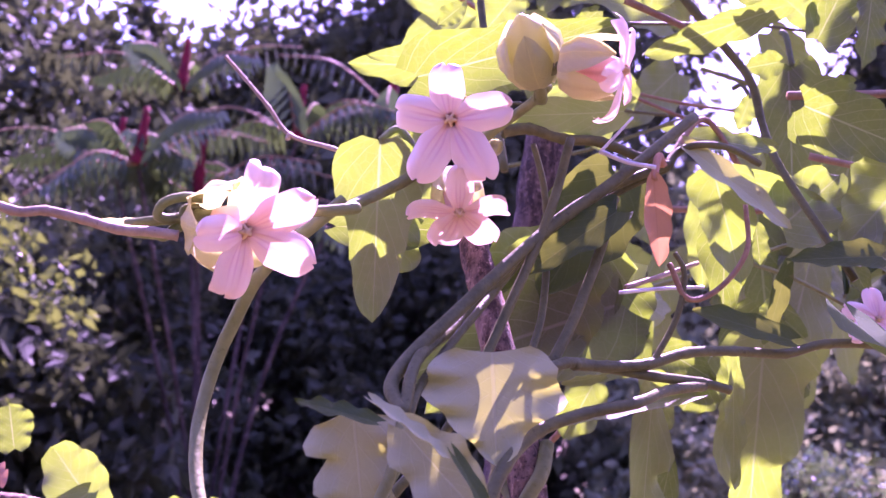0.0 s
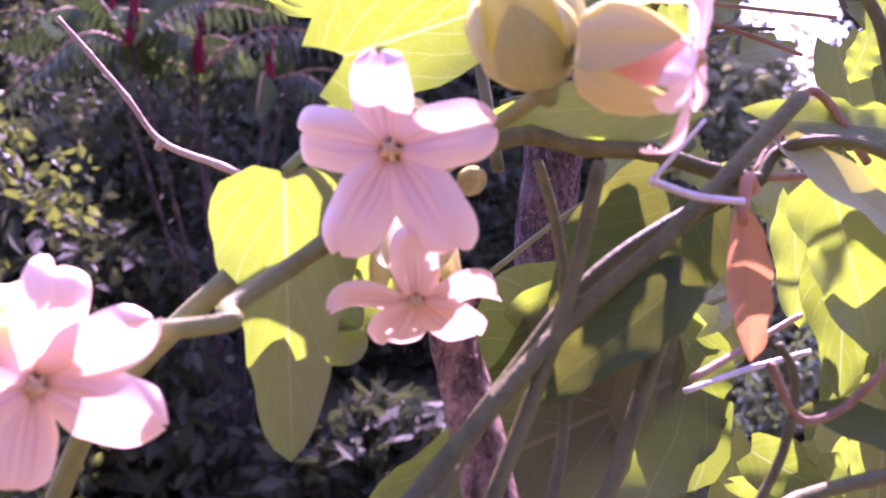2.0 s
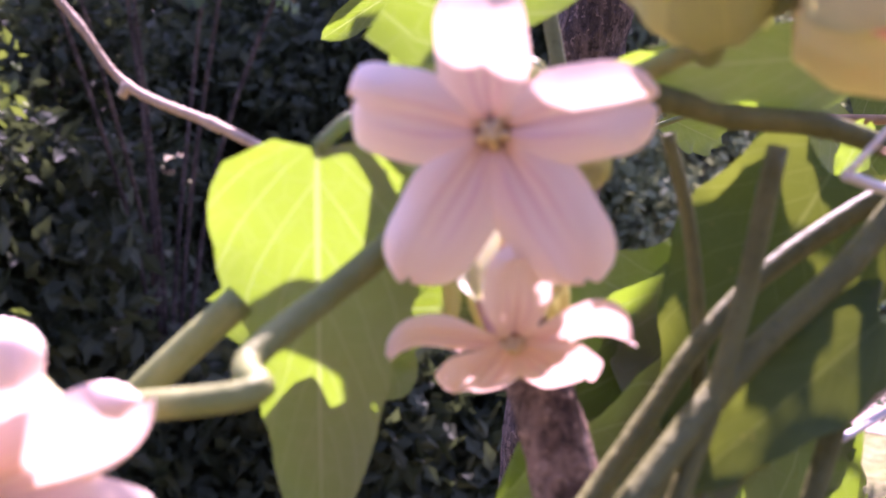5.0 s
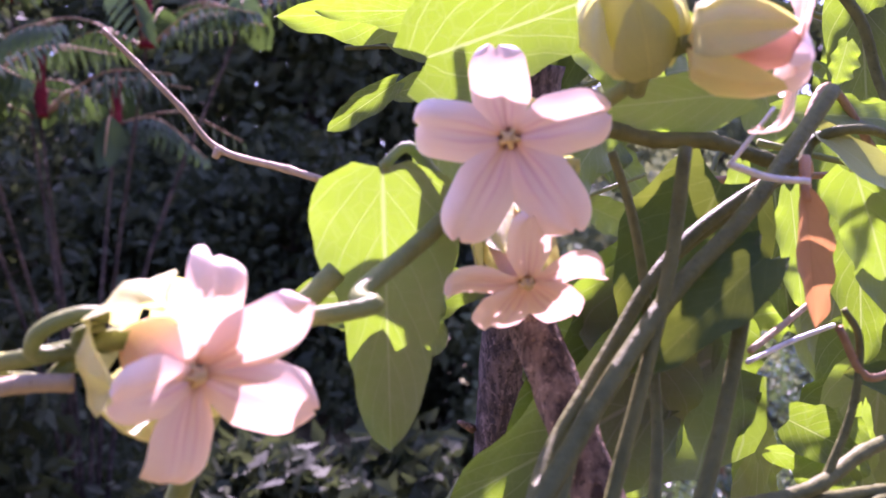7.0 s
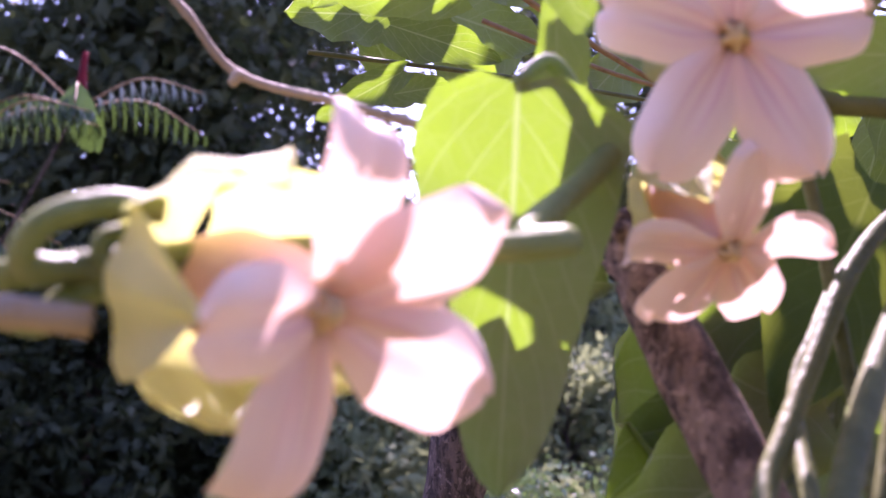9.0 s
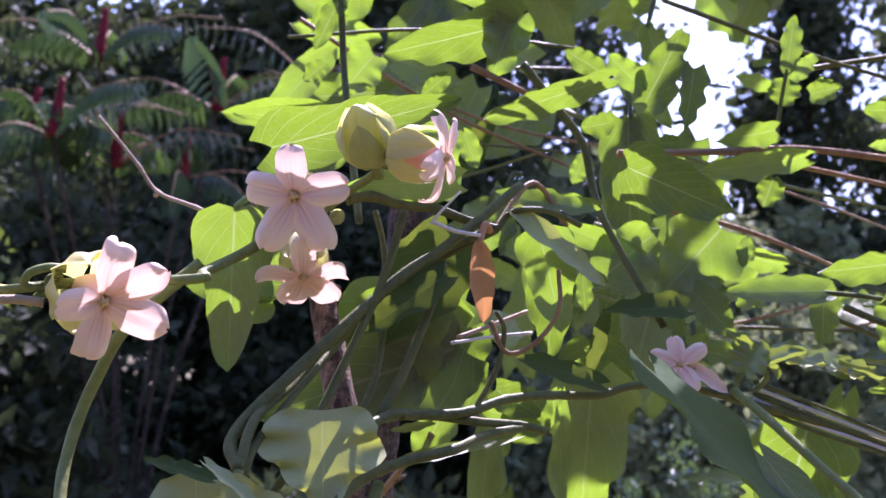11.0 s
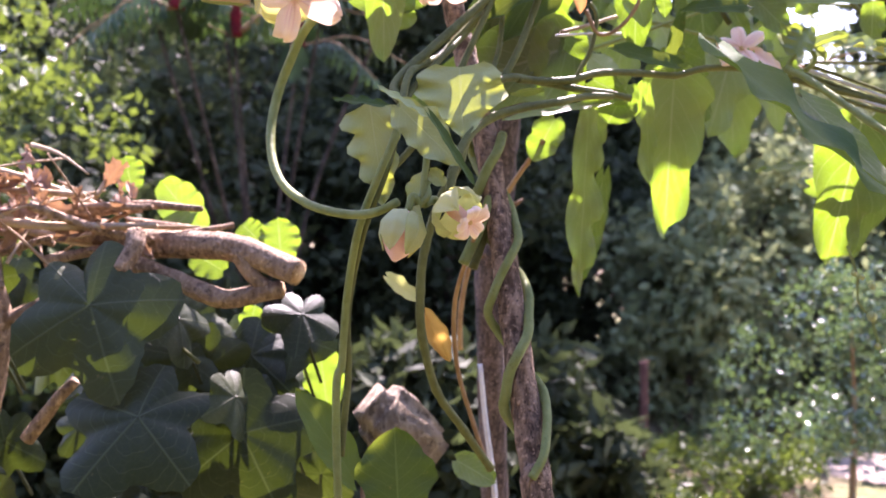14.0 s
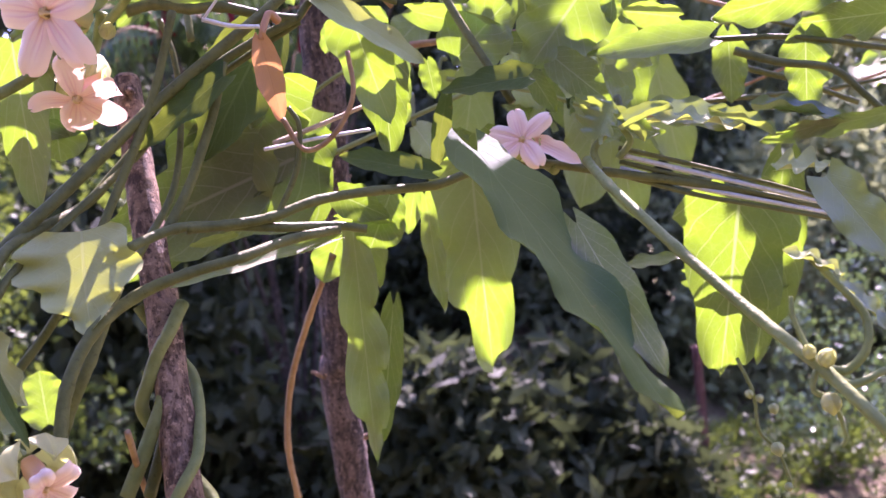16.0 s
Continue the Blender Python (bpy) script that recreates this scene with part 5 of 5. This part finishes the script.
canopy_leaf((0.1584, 0.0800, 1.0087), (0.1679, 0.0800, 1.0184), 0.0079, (0, -0.9, -0.3), "oval")
canopy_leaf((0.1566, 0.0800, 1.0082), (0.1551, 0.0800, 0.9992), 0.0140, (0, -1, -0.1), "oval")
canopy_leaf((0.1654, 0.0800, 1.0042), (0.1763, 0.0800, 1.0072), 0.0107, (0, -0.9, -0.2), "heart")
canopy_leaf((0.1457, 0.0800, 1.0136), (0.1519, 0.0800, 1.0152), 0.0037, (0, -0.9, -0.2), "oval")
canopy_leaf((0.2042, 0.0800, 1.0004), (0.1841, 0.0800, 0.9994), 0.0121, (0, -0.9, -0.3), "oval")
canopy_leaf((0.1970, 0.0800, 0.9885), (0.1861, 0.0800, 0.9871), 0.0056, (0, -0.9, -0.3), "oval")
canopy_leaf((0.1516, 0.0750, 0.9899), (0.1319, 0.0750, 0.9848), 0.0115, (0, -0.8, -0.4), "heart")
canopy_leaf((0.0977, 0.0550, 0.9712), (0.1315, 0.0550, 0.9578), 0.0230, (0, -0.9, -0.4), "arrow")
canopy_leaf((0.1578, 0.0650, 0.9790), (0.1241, 0.0650, 0.9725), 0.0117, (0, -0.8, -0.4), "lance")
canopy_leaf((0.1494, 0.0700, 0.9728), (0.1461, 0.0700, 0.9629), 0.0123, (0, -1, -0.2), "oval")
canopy_leaf((0.2006, 0.0700, 0.9482), (0.1653, 0.0700, 0.9415), 0.0155, (0, -0.9, -0.4), "oval")
canopy_leaf((0.1707, 0.0800, 0.9391), (0.1705, 0.0800, 0.9179), 0.0130, (0, -1, -0.2), "oval")
canopy_leaf((0.1934, 0.0700, 0.9706), (0.1907, 0.0700, 0.9456), 0.0118, (0.2, -1, -0.2), "oval")
canopy_leaf((0.0578, 0.0400, 0.9580), (0.0869, 0.0450, 0.9569), 0.0093, (0, -0.8, 0.4), "lance")
canopy_leaf((0.0875, 0.0500, 0.9581), (0.0713, 0.0500, 0.9598), 0.0074, (0, -0.8, -0.5), "oval")
canopy_leaf((0.0461, 0.0600, 0.9809), (0.0509, 0.0600, 0.9697), 0.0089, (0, -1, -0.3), "oval")
canopy_leaf((0.0400, 0.0600, 0.9988), (0.0323, 0.0600, 0.9918), 0.0080, (0, -0.9, -0.4), "oval")
canopy_leaf((0.0863, 0.0700, 0.9769), (0.0831, 0.0700, 0.9676), 0.0082, (0, -1, -0.3), "oval")
canopy_leaf((0.0951, 0.0700, 0.9886), (0.0849, 0.0700, 0.9861), 0.0100, (0, -1, -0.3), "oval")
canopy_leaf((0.1187, 0.0750, 0.9844), (0.1108, 0.0750, 0.9831), 0.0078, (0, -1, -0.3), "oval")
canopy_leaf((0.0926, 0.0600, 0.9374), (0.1098, 0.0600, 0.9534), 0.0244, (0, -1, 0), "heart")
canopy_leaf((0.1306, 0.0650, 0.9546), (0.1111, 0.0650, 0.9316), 0.0314, (0, -1, 0), "heart")
canopy_leaf((0.1342, 0.0700, 0.9394), (0.1477, 0.0700, 0.9308), 0.0182, (0, -0.9, 0.2), "heart")
canopy_leaf((0.1372, 0.0600, 0.9509), (0.1362, 0.0600, 0.9420), 0.0075, (0, -1, -0.2), "oval")
canopy_leaf((0.0843, 0.0550, 0.9367), (0.0857, 0.0550, 0.9258), 0.0075, (0, -1, -0.2), "oval")
canopy_leaf((0.0049, 0.0800, 1.0316), (-0.0039, 0.0800, 1.0110), 0.0093, (0, -1, -0.2), "oval")
canopy_leaf((0.0026, 0.0800, 1.0304), (0.0060, 0.0800, 1.0220), 0.0056, (0, -1, -0.2), "oval")
canopy_leaf((-0.0001, 0.0800, 1.0063), (-0.0070, 0.0800, 1.0001), 0.0084, (0, -1, -0.2), "oval")
canopy_leaf((0.0336, 0.0700, 0.9848), (0.0436, 0.0700, 0.9597), 0.0227, (0, -1, 0), "heart")
canopy_leaf((0.0158, 0.0900, 1.0128), (0.0042, 0.0900, 0.9978), 0.0190, (0, -1, 0), "heart")
# gaps in the foliage through which the sun reaches the lower leaves: place, width
GAPS = [((-0.0239, 0.0180, 0.9400), 0.019), ((-0.0190, 0.0200, 0.9248), 0.012), ((0.0294, 0.0450, 0.9014), 0.006), ((0.0956, 0.0880, 0.8578), 0.014), ((0.1652, 0.1060, 0.8741), 0.016), ((0.1602, 0.1140, 0.8440), 0.010), ((0.0602, 0.0660, 0.8640), 0.006), ((0.0354, 0.0450, 0.9040), 0.006), ((0.0550, 0.0450, 0.9050), 0.008), ((0.0754, 0.0550, 0.8947), 0.008), ((0.0730, 0.0450, 0.9163), 0.010), ((0.0378, 0.1000, 0.8840), 0.008), ((0.1416, 0.0380, 0.9147), 0.018), ((0.1672, 0.0400, 0.9100), 0.018), ((0.1776, 0.0400, 0.8981), 0.016), ((0.1483, 0.0400, 0.9133), 0.018), ((0.0814, 0.0500, 0.9908), 0.012), ((0.0084, 0.0300, 0.9781), 0.016), ((0.0244, 0.0200, 0.9557), 0.014)]


def in_gap(a, b):
    """Whether a leaf from a to b would stand between the sun and one of the gaps."""
    for place, wide in GAPS:
        for p in (Vector(a), (Vector(a) + Vector(b)) / 2, Vector(b)):
            d = p - Vector(place)
            along = d.dot(to_sun)
            if along > 0.008 and (d - to_sun * along).length < wide + 0.09 * (Vector(b) - Vector(a)).length:
                return True
    return False


# fill of the canopy, drawn at random round the climbing stems
r = random.Random(21)
for k in range(185):
    x = r.uniform(0.055, 0.44)
    z = r.uniform(0.91, 1.035 + 0.1 * math.exp(-(((x - 0.1) / 0.07) ** 2)) - 0.25 * max(0, x - 0.17))
    y = r.uniform(0.07, 0.26)
    if (x - 0.045) / (y + 0.356) > 0.16 and (z - 0.9) / (y + 0.356) > 0.10 and r.random() < 0.94:
        continue
    if x > 0.18 and r.random() < 0.62:
        continue
    base = Vector((x, y, z))
    way = Vector((r.uniform(-1, 1), r.uniform(-0.7, 0.5), r.uniform(-1.1, 0.35))).normalized()
    size = r.uniform(0.016, 0.042)
    tip = base + way * size
    if in_gap(base, tip):
        continue
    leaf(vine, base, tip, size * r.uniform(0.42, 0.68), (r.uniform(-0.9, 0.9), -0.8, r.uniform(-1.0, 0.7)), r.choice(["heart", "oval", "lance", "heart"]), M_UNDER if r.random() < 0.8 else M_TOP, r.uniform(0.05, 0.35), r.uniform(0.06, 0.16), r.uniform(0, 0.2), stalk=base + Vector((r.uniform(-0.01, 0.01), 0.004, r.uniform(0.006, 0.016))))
# broad hanging leaves
for k in range(24):
    base = Vector((r.uniform(0.06, 0.2), r.uniform(0.1, 0.22), r.uniform(0.94, 1.0)))
    size = r.uniform(0.045, 0.07)
    tip = base + Vector((r.uniform(-0.3, 0.3), r.uniform(-0.2, 0.2), -1)).normalized() * size
    if in_gap(base, tip):
        continue
    leaf(vine, base, tip, size * r.uniform(0.45, 0.6), (r.uniform(-0.6, 0.6), -1, r.uniform(-0.3, 0.2)), r.choice(["heart", "oval"]), M_UNDER, 0.08, r.uniform(0.05, 0.1), r.uniform(0, 0.1))
# upper leaves behind the flowers
for k in range(30):
    base = Vector((r.uniform(0.0, 0.13), r.uniform(0.15, 0.26), r.uniform(1.02, 1.1)))
    size = r.uniform(0.03, 0.05)
    tip = base + Vector((r.uniform(-1, 1), r.uniform(-0.3, 0.3), r.uniform(-1, 0.2))).normalized() * size
    if in_gap(base, tip):
        continue
    leaf(vine, base, tip, size * r.uniform(0.5, 0.65), (r.uniform(-0.6, 0.6), -1, r.uniform(-0.6, 0.2)), r.choice(["heart", "oval"]), M_UNDER, 0.12, r.uniform(0.05, 0.1), r.uniform(0, 0.1))
for k in range(22):
    a = Vector((r.uniform(0.02, 0.3), r.uniform(0.08, 0.2), r.uniform(0.92, 1.03)))
    w = Vector((r.uniform(0.5, 1), r.uniform(-0.2, 0.2), r.uniform(-0.35, 0.35))) * r.uniform(0.04, 0.08)
    stem(vine, [a - w, a + Vector((0, 0, r.uniform(-0.008, 0.008))), a + w], r.uniform(0.0006, 0.0013), 0.0006, r.choice([M_STEM, M_BROWNSTEM, M_STEMLIT]), steps=5, sides=6)
# leaves added high up, mostly unseen, to shade the hanging ones
for k in range(210):
    base = Vector((r.uniform(0.04, 0.26), r.uniform(0.2, 0.46), 0))
    base.z = 0.845 + (base.y + 0.43) * 0.37 + r.uniform(0.0, 0.2)
    way = Vector((r.uniform(-1, 1), r.uniform(-0.8, 0.4), r.uniform(-0.6, 0.2))).normalized()
    size = r.uniform(0.035, 0.062)
    if base.z - (base.y - 0.06) * 1.28 > 0.965 or in_gap(base, base + way * size):
        continue
    leaf(vine, base, base + way * size, size * 0.7, (r.uniform(-0.3, 0.3), -0.6, -0.8), "heart", M_UNDER, 0.12, 0.08, 0.08)

# ---- the dry twig ----
twig = thing("dry_twig", (-0.0444, 0.0439, 0.9553), "thin dry bare twig with a knot", "twig")
stem(twig, [(-0.0444, 0.0439, 0.9553), (-0.0452, 0.0436, 0.9538)], 0.0010, 0.0006, M_TWIG, "side_bud", steps=3)
stem(twig, [(-0.0645, 0.0482, 0.9780), (-0.0585, 0.0471, 0.9716), (-0.0510, 0.0455, 0.9632), (-0.0444, 0.0439, 0.9553), (-0.0320, 0.0370, 0.9505), (-0.0192, 0.0292, 0.9453), (-0.004, 0.0230, 0.9400)], 0.0005, 0.0007, M_TWIG, "shoot", knobs=0.2)

# ---- dry cuttings and ivy ----
pile = thing("cut_branches", (-0.1032, 0.05, 0.8225), "heap of dry cut brown branches and curled leaves", "branches")
stem(pile, [(-0.1472, 0.07, 0.8443), (-0.1171, 0.06, 0.8388), (-0.0812, 0.05, 0.8376), (-0.0641, 0.045, 0.8328), (-0.0516, 0.04, 0.8283)], 0.0060, 0.0050, M_BRANCH, "branch", sides=12, rough=0.12)
stem(pile, [(-0.119, 0.05, 0.8312), (-0.1032, 0.05, 0.8253), (-0.0828, 0.045, 0.8181), (-0.07, 0.045, 0.8196), (-0.0586, 0.045, 0.822)], 0.0040, 0.0034, M_BRANCH, "branch", sides=10, rough=0.15)
stem(pile, [(-0.1132, 0.04, 0.8426), (-0.1126, 0.035, 0.8372), (-0.1162, 0.03, 0.8286)], 0.0038, 0.0034, M_BRANCH, "branch", sides=10, rough=0.12)
stem(pile, [(-0.0768, 0.045, 0.8365), (-0.0699, 0.045, 0.8266), (-0.0643, 0.045, 0.8224)], 0.0032, 0.0030, M_BRANCH, "branch", rough=0.12)
for end, way, wide in (((-0.0516, 0.04, 0.8283), (0.0125, -0.005, -0.0045), 0.0042), ((-0.1162, 0.03, 0.8286), (-0.0036, -0.005, -0.0086), 0.0029), ((-0.0586, 0.045, 0.822), (0.0114, 0.0, 0.0024), 0.0028)):
    stem(pile, [end, Vector(end) + Vector(way).normalized() * 0.0007], wide, wide * 0.9, M_CUT, "cut_end", "pale sawn end", sides=12, steps=2)
stem(pile, [(-0.181, 0.05, 0.8313), (-0.1738, 0.05, 0.8083), (-0.1763, 0.05, 0.7851), (-0.182, 0.05, 0.7603), (-0.184, 0.05, 0.7202)], 0.0062, 0.007, M_BRANCH, "branch", sides=12, rough=0.14)
stem(pile, [(-0.1737, 0.05, 0.8053), (-0.1611, 0.05, 0.8118), (-0.1495, 0.045, 0.8172)], 0.0034, 0.002, M_BRANCH, "branch", sides=10, rough=0.14)
stem(pile, [(-0.1612, 0.05, 0.7611), (-0.149, 0.05, 0.7769), (-0.1413, 0.05, 0.7849)], 0.003, 0.002, M_BRANCH, "branch", sides=10, rough=0.14)
stem(pile, [(-0.1518, 0.06, 0.8312), (-0.1295, 0.05, 0.8213), (-0.1151, 0.05, 0.8112), (-0.0922, 0.05, 0.7925)], 0.0009, 0.0008, M_STEM, "twig")
rr = random.Random(31)
c0, c1 = Vector((-0.19, 0.06, 0.8496)), Vector((-0.1178, 0.05, 0.8467))
for k in range(16):
    p = c0.lerp(c1, rr.random()) + Vector((rr.gauss(0, 0.008), rr.gauss(0, 0.01), rr.gauss(0, 0.007)))
    w = Vector((1, rr.uniform(-0.5, 0.5), rr.uniform(-0.35, 0.3))).normalized() * rr.uniform(0.02, 0.045)
    stem(pile, [p - w, p + Vector((0, 0, rr.uniform(-0.004, 0.004))), p + w], rr.uniform(0.0014, 0.0028), 0.0012, rr.choice([M_TWIG, M_BRANCH]), "branch", sides=8, steps=5, rough=0.15)
for k in range(26):
    p = c0.lerp(c1, rr.random()) + Vector((rr.gauss(0, 0.008), rr.gauss(0, 0.012), rr.gauss(0, 0.009)))
    w = Vector((rr.uniform(-1, 1), rr.uniform(-0.5, 0.5), rr.uniform(-0.5, 0.6))).normalized() * rr.uniform(0.012, 0.03)
    stem(pile, [p - w, p + Vector((0, 0, 0.002)), p + w], rr.uniform(0.0004, 0.0011), 0.0004, rr.choice([M_TWIG, M_BRANCH, M_BROWNSTEM]), "twig", sides=6, steps=3)
for k in range(44):
    p = c0.lerp(c1, rr.random() ** 1.6) + Vector((rr.gauss(0, 0.008), rr.gauss(0, 0.01), rr.gauss(0.003, 0.009)))
    w = Vector((rr.uniform(-1, 1), rr.uniform(-0.6, 0.6), rr.uniform(-0.5, 0.5))).normalized() * rr.uniform(0.008, 0.018)
    leaf(pile, p, p + w, w.length * 0.55, (rr.uniform(-1, 1), -0.5, rr.uniform(0, 1)), "oval", M_DEAD, 0.8, 0.15, 0.2, name="dry_leaf")


def ivy_leaf(parent, centre, size, facing, up, material=None, seed=1, label=""):
    """A five-lobed leaf spread round the end of its stalk."""
    home = Vector(parent.get("home", (0, 0, 0)))
    n = Vector(facing).normalized()
    y = (Vector(up) - n * Vector(up).dot(n)).normalized()
    x = y.cross(n)
    c = Vector(centre) - home
    bm = bmesh.new()
    uvl = bm.loops.layers.uv.verify()
    rings, count = 7, 60
    rr = random.Random(seed)
    ph = rr.uniform(0, 6)
    grid = []
    for i in range(rings + 1):
        f = i / rings
        line = []
        for k in range(count + 1):
            a = -math.pi + 2 * math.pi * k / count
            lobe = 0.64 + 0.36 * abs(math.cos(2.5 * a * 0.93)) ** 1.3
            lobe *= 1 - 0.42 * (abs(a) / math.pi) ** 2.2
            lobe *= 1 + 0.05 * math.sin(7 * a + ph) + 0.02 * math.sin(23 * a + ph)
            q = size * f * lobe
            lift = 0.06 * size * f * f * math.cos(3 * a + ph) + 0.02 * size * f * math.cos(7 * a + 2 * ph) - 0.14 * size * f * f
            line.append(bm.verts.new(c + y * (q * math.cos(a)) + x * (q * math.sin(a)) + n * lift))
        grid.append(line)
    for i in range(rings):
        for k in range(count):
            f = bm.faces.new((grid[i][k], grid[i][k + 1], grid[i + 1][k + 1], grid[i + 1][k]))
            for loop, (p, q) in zip(f.loops, ((i, k), (i, k + 1), (i + 1, k + 1), (i + 1, k))):
                # the five ribs run along v = 0.5
                loop[uvl].uv = (p / rings, 0.5 + 0.5 * math.sin(2.33 * (-math.pi + 2 * math.pi * q / count)) * p / rings)
    tube(bm, [c, c + Vector((0.0, 0.006, -0.008)), c + Vector((0.004, 0.02, -0.03))], 0.0008, 0.0008, 6, 4)
    return part("leaf", bm, material or M_IVY, parent, label)


ivy = thing("ivy", (-0.1083, 0.06, 0.7575), "dark green ivy with lobed leaves, shade below the heap in its colour", "ivy")
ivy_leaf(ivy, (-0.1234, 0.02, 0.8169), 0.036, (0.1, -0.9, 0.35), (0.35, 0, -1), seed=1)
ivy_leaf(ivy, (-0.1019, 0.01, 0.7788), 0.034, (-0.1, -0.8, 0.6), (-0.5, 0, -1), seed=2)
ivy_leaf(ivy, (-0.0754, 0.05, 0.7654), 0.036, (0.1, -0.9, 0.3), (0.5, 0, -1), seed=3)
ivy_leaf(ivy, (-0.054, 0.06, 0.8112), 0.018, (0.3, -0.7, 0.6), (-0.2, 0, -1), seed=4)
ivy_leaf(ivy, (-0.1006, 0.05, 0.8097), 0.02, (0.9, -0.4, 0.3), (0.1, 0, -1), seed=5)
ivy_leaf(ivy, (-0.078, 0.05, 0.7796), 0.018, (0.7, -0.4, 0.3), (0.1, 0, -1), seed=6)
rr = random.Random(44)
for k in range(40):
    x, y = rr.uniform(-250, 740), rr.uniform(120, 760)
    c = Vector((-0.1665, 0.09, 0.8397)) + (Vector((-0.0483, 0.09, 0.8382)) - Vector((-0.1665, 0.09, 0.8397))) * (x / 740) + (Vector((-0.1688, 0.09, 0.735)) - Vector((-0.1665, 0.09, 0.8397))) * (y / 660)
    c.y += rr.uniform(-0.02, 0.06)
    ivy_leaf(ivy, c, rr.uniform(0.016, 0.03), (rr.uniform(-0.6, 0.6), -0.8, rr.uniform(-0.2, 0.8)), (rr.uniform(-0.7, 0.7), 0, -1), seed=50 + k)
for k in range(5):
    stem(ivy, [(-0.1 + 0.03 * k, 0.09, 0.0), (-0.12 + 0.03 * k, 0.1, 0.4), (-0.11 + 0.025 * k, 0.10, 0.735)], 0.002, 0.0012, M_BROWNSTEM, "stem")
# round sunlit leaves above the heap
for base, tip, width in [((-0.0755, 0.12, 0.8295), (-0.0774, 0.12, 0.8491), 0.020), ((-0.0856, 0.12, 0.8385), (-0.094, 0.12, 0.8466), 0.014), ((-0.107, 0.1, 0.8446), (-0.1241, 0.1, 0.8647), 0.020), ((-0.1448, 0.12, 0.8621), (-0.1481, 0.12, 0.8768), 0.017), ((-0.0883, 0.11, 0.798), (-0.0851, 0.11, 0.8102), 0.012), ((-0.087, 0.1, 0.7771), (-0.0958, 0.1, 0.7836), 0.013), ((-0.0542, 0.12, 0.7645), (-0.0585, 0.12, 0.7925), 0.02), ((-0.0677, 0.1, 0.766), (-0.0815, 0.1, 0.7672), 0.014), ((-0.1314, 0.09, 0.814), (-0.1351, 0.09, 0.8239), 0.01), ((-0.0969, 0.1, 0.8261), (-0.111, 0.1, 0.8342), 0.016), ((-0.1115, 0.1, 0.8513), (-0.1302, 0.09, 0.8324), 0.012)]:
    leaf(ivy, base, tip, width, (0.1, -1, 0.1), "round", M_UNDER, 0.08, 0.06, 0.04, label="round leaf glowing in the sun")
leaf(ivy, (-0.024, 0, 0.7609), (-0.0416, -0.005, 0.7925), 0.017, (0.5, -0.8, 0.4), "oval", M_TOP, 0.2, 0.06, 0.1)
leaf(ivy, (-0.0068, -0.02, 0.7566), (-0.0082, -0.02, 0.7823), 0.030, (0.1, -0.9, 0.4), "oval", M_TOP, 0.12, 0.05, 0.1)
leaf(ivy, (0.009, 0.03, 0.7614), (0.0235, 0.03, 0.7534), 0.014, (0, -0.8, 0.5), "oval", M_UNDER)
leaf(vine, (-0.012, -0.01, 0.8299), (-0.0008, -0.01, 0.8215), 0.007, (0.3, -0.8, 0.4), "oval", M_SEPAL, 0.4)
leaf(vine, (-0.0029, 0.03, 0.8147), (0.0068, 0.03, 0.7973), 0.010, (0.2, -1, 0), "oval", M_YELLOW, 0.5, 0.06, 0.25, curl=0.1, label="withered yellow-orange leaf")

# ---- weathered block and thin sticks ----
def worn_block(name, centre, size, turn, material, label, category):
    ob = thing(name, (centre[0], centre[1], 0), label, category)
    bm = bmesh.new()
    bmesh.ops.create_cube(bm, size=1.0)
    bmesh.ops.bevel(bm, geom=bm.edges[:], offset=0.16, segments=3, affect="EDGES")
    bmesh.ops.subdivide_edges(bm, edges=bm.edges[:], cuts=2, use_grid_fill=True)
    m = Matrix.Translation((0, 0, centre[2])) @ turn @ Matrix.Diagonal((*size, 1))
    for v in bm.verts:
        v.co = m @ v.co
        v.co += Vector((1, 1, 1)) * 0.003 * noise.noise(v.co * 60)
    part("block", bm, material, ob)
    return ob


c = Vector((-0.0209, 0.12, 0.7542))
block = worn_block("wooden_block", c, (0.026, 0.026, 0.040), pose(0, 0, 0, 0, -50, 20), M_OLDWOOD, "weathered sawn wooden block on a post", "block")
stem(block, [(c.x, c.y, 0), (c.x, c.y, c.z - 0.02)], 0.012, 0.012, M_BARK, "post", sides=10)
rod = thing("bleached_stick", (0.0143, 0.16, 0.7723), "thin pale bleached stick standing upright", "stick")
stem(rod, [(0.0136, 0.16, 0.779), (0.0166, 0.16, 0.7508), (0.0215, 0.16, 0.7133), (0.0284, 0.16, 0.6325)], 0.0011, 0.0016, M_PALETWIG, "shaft")
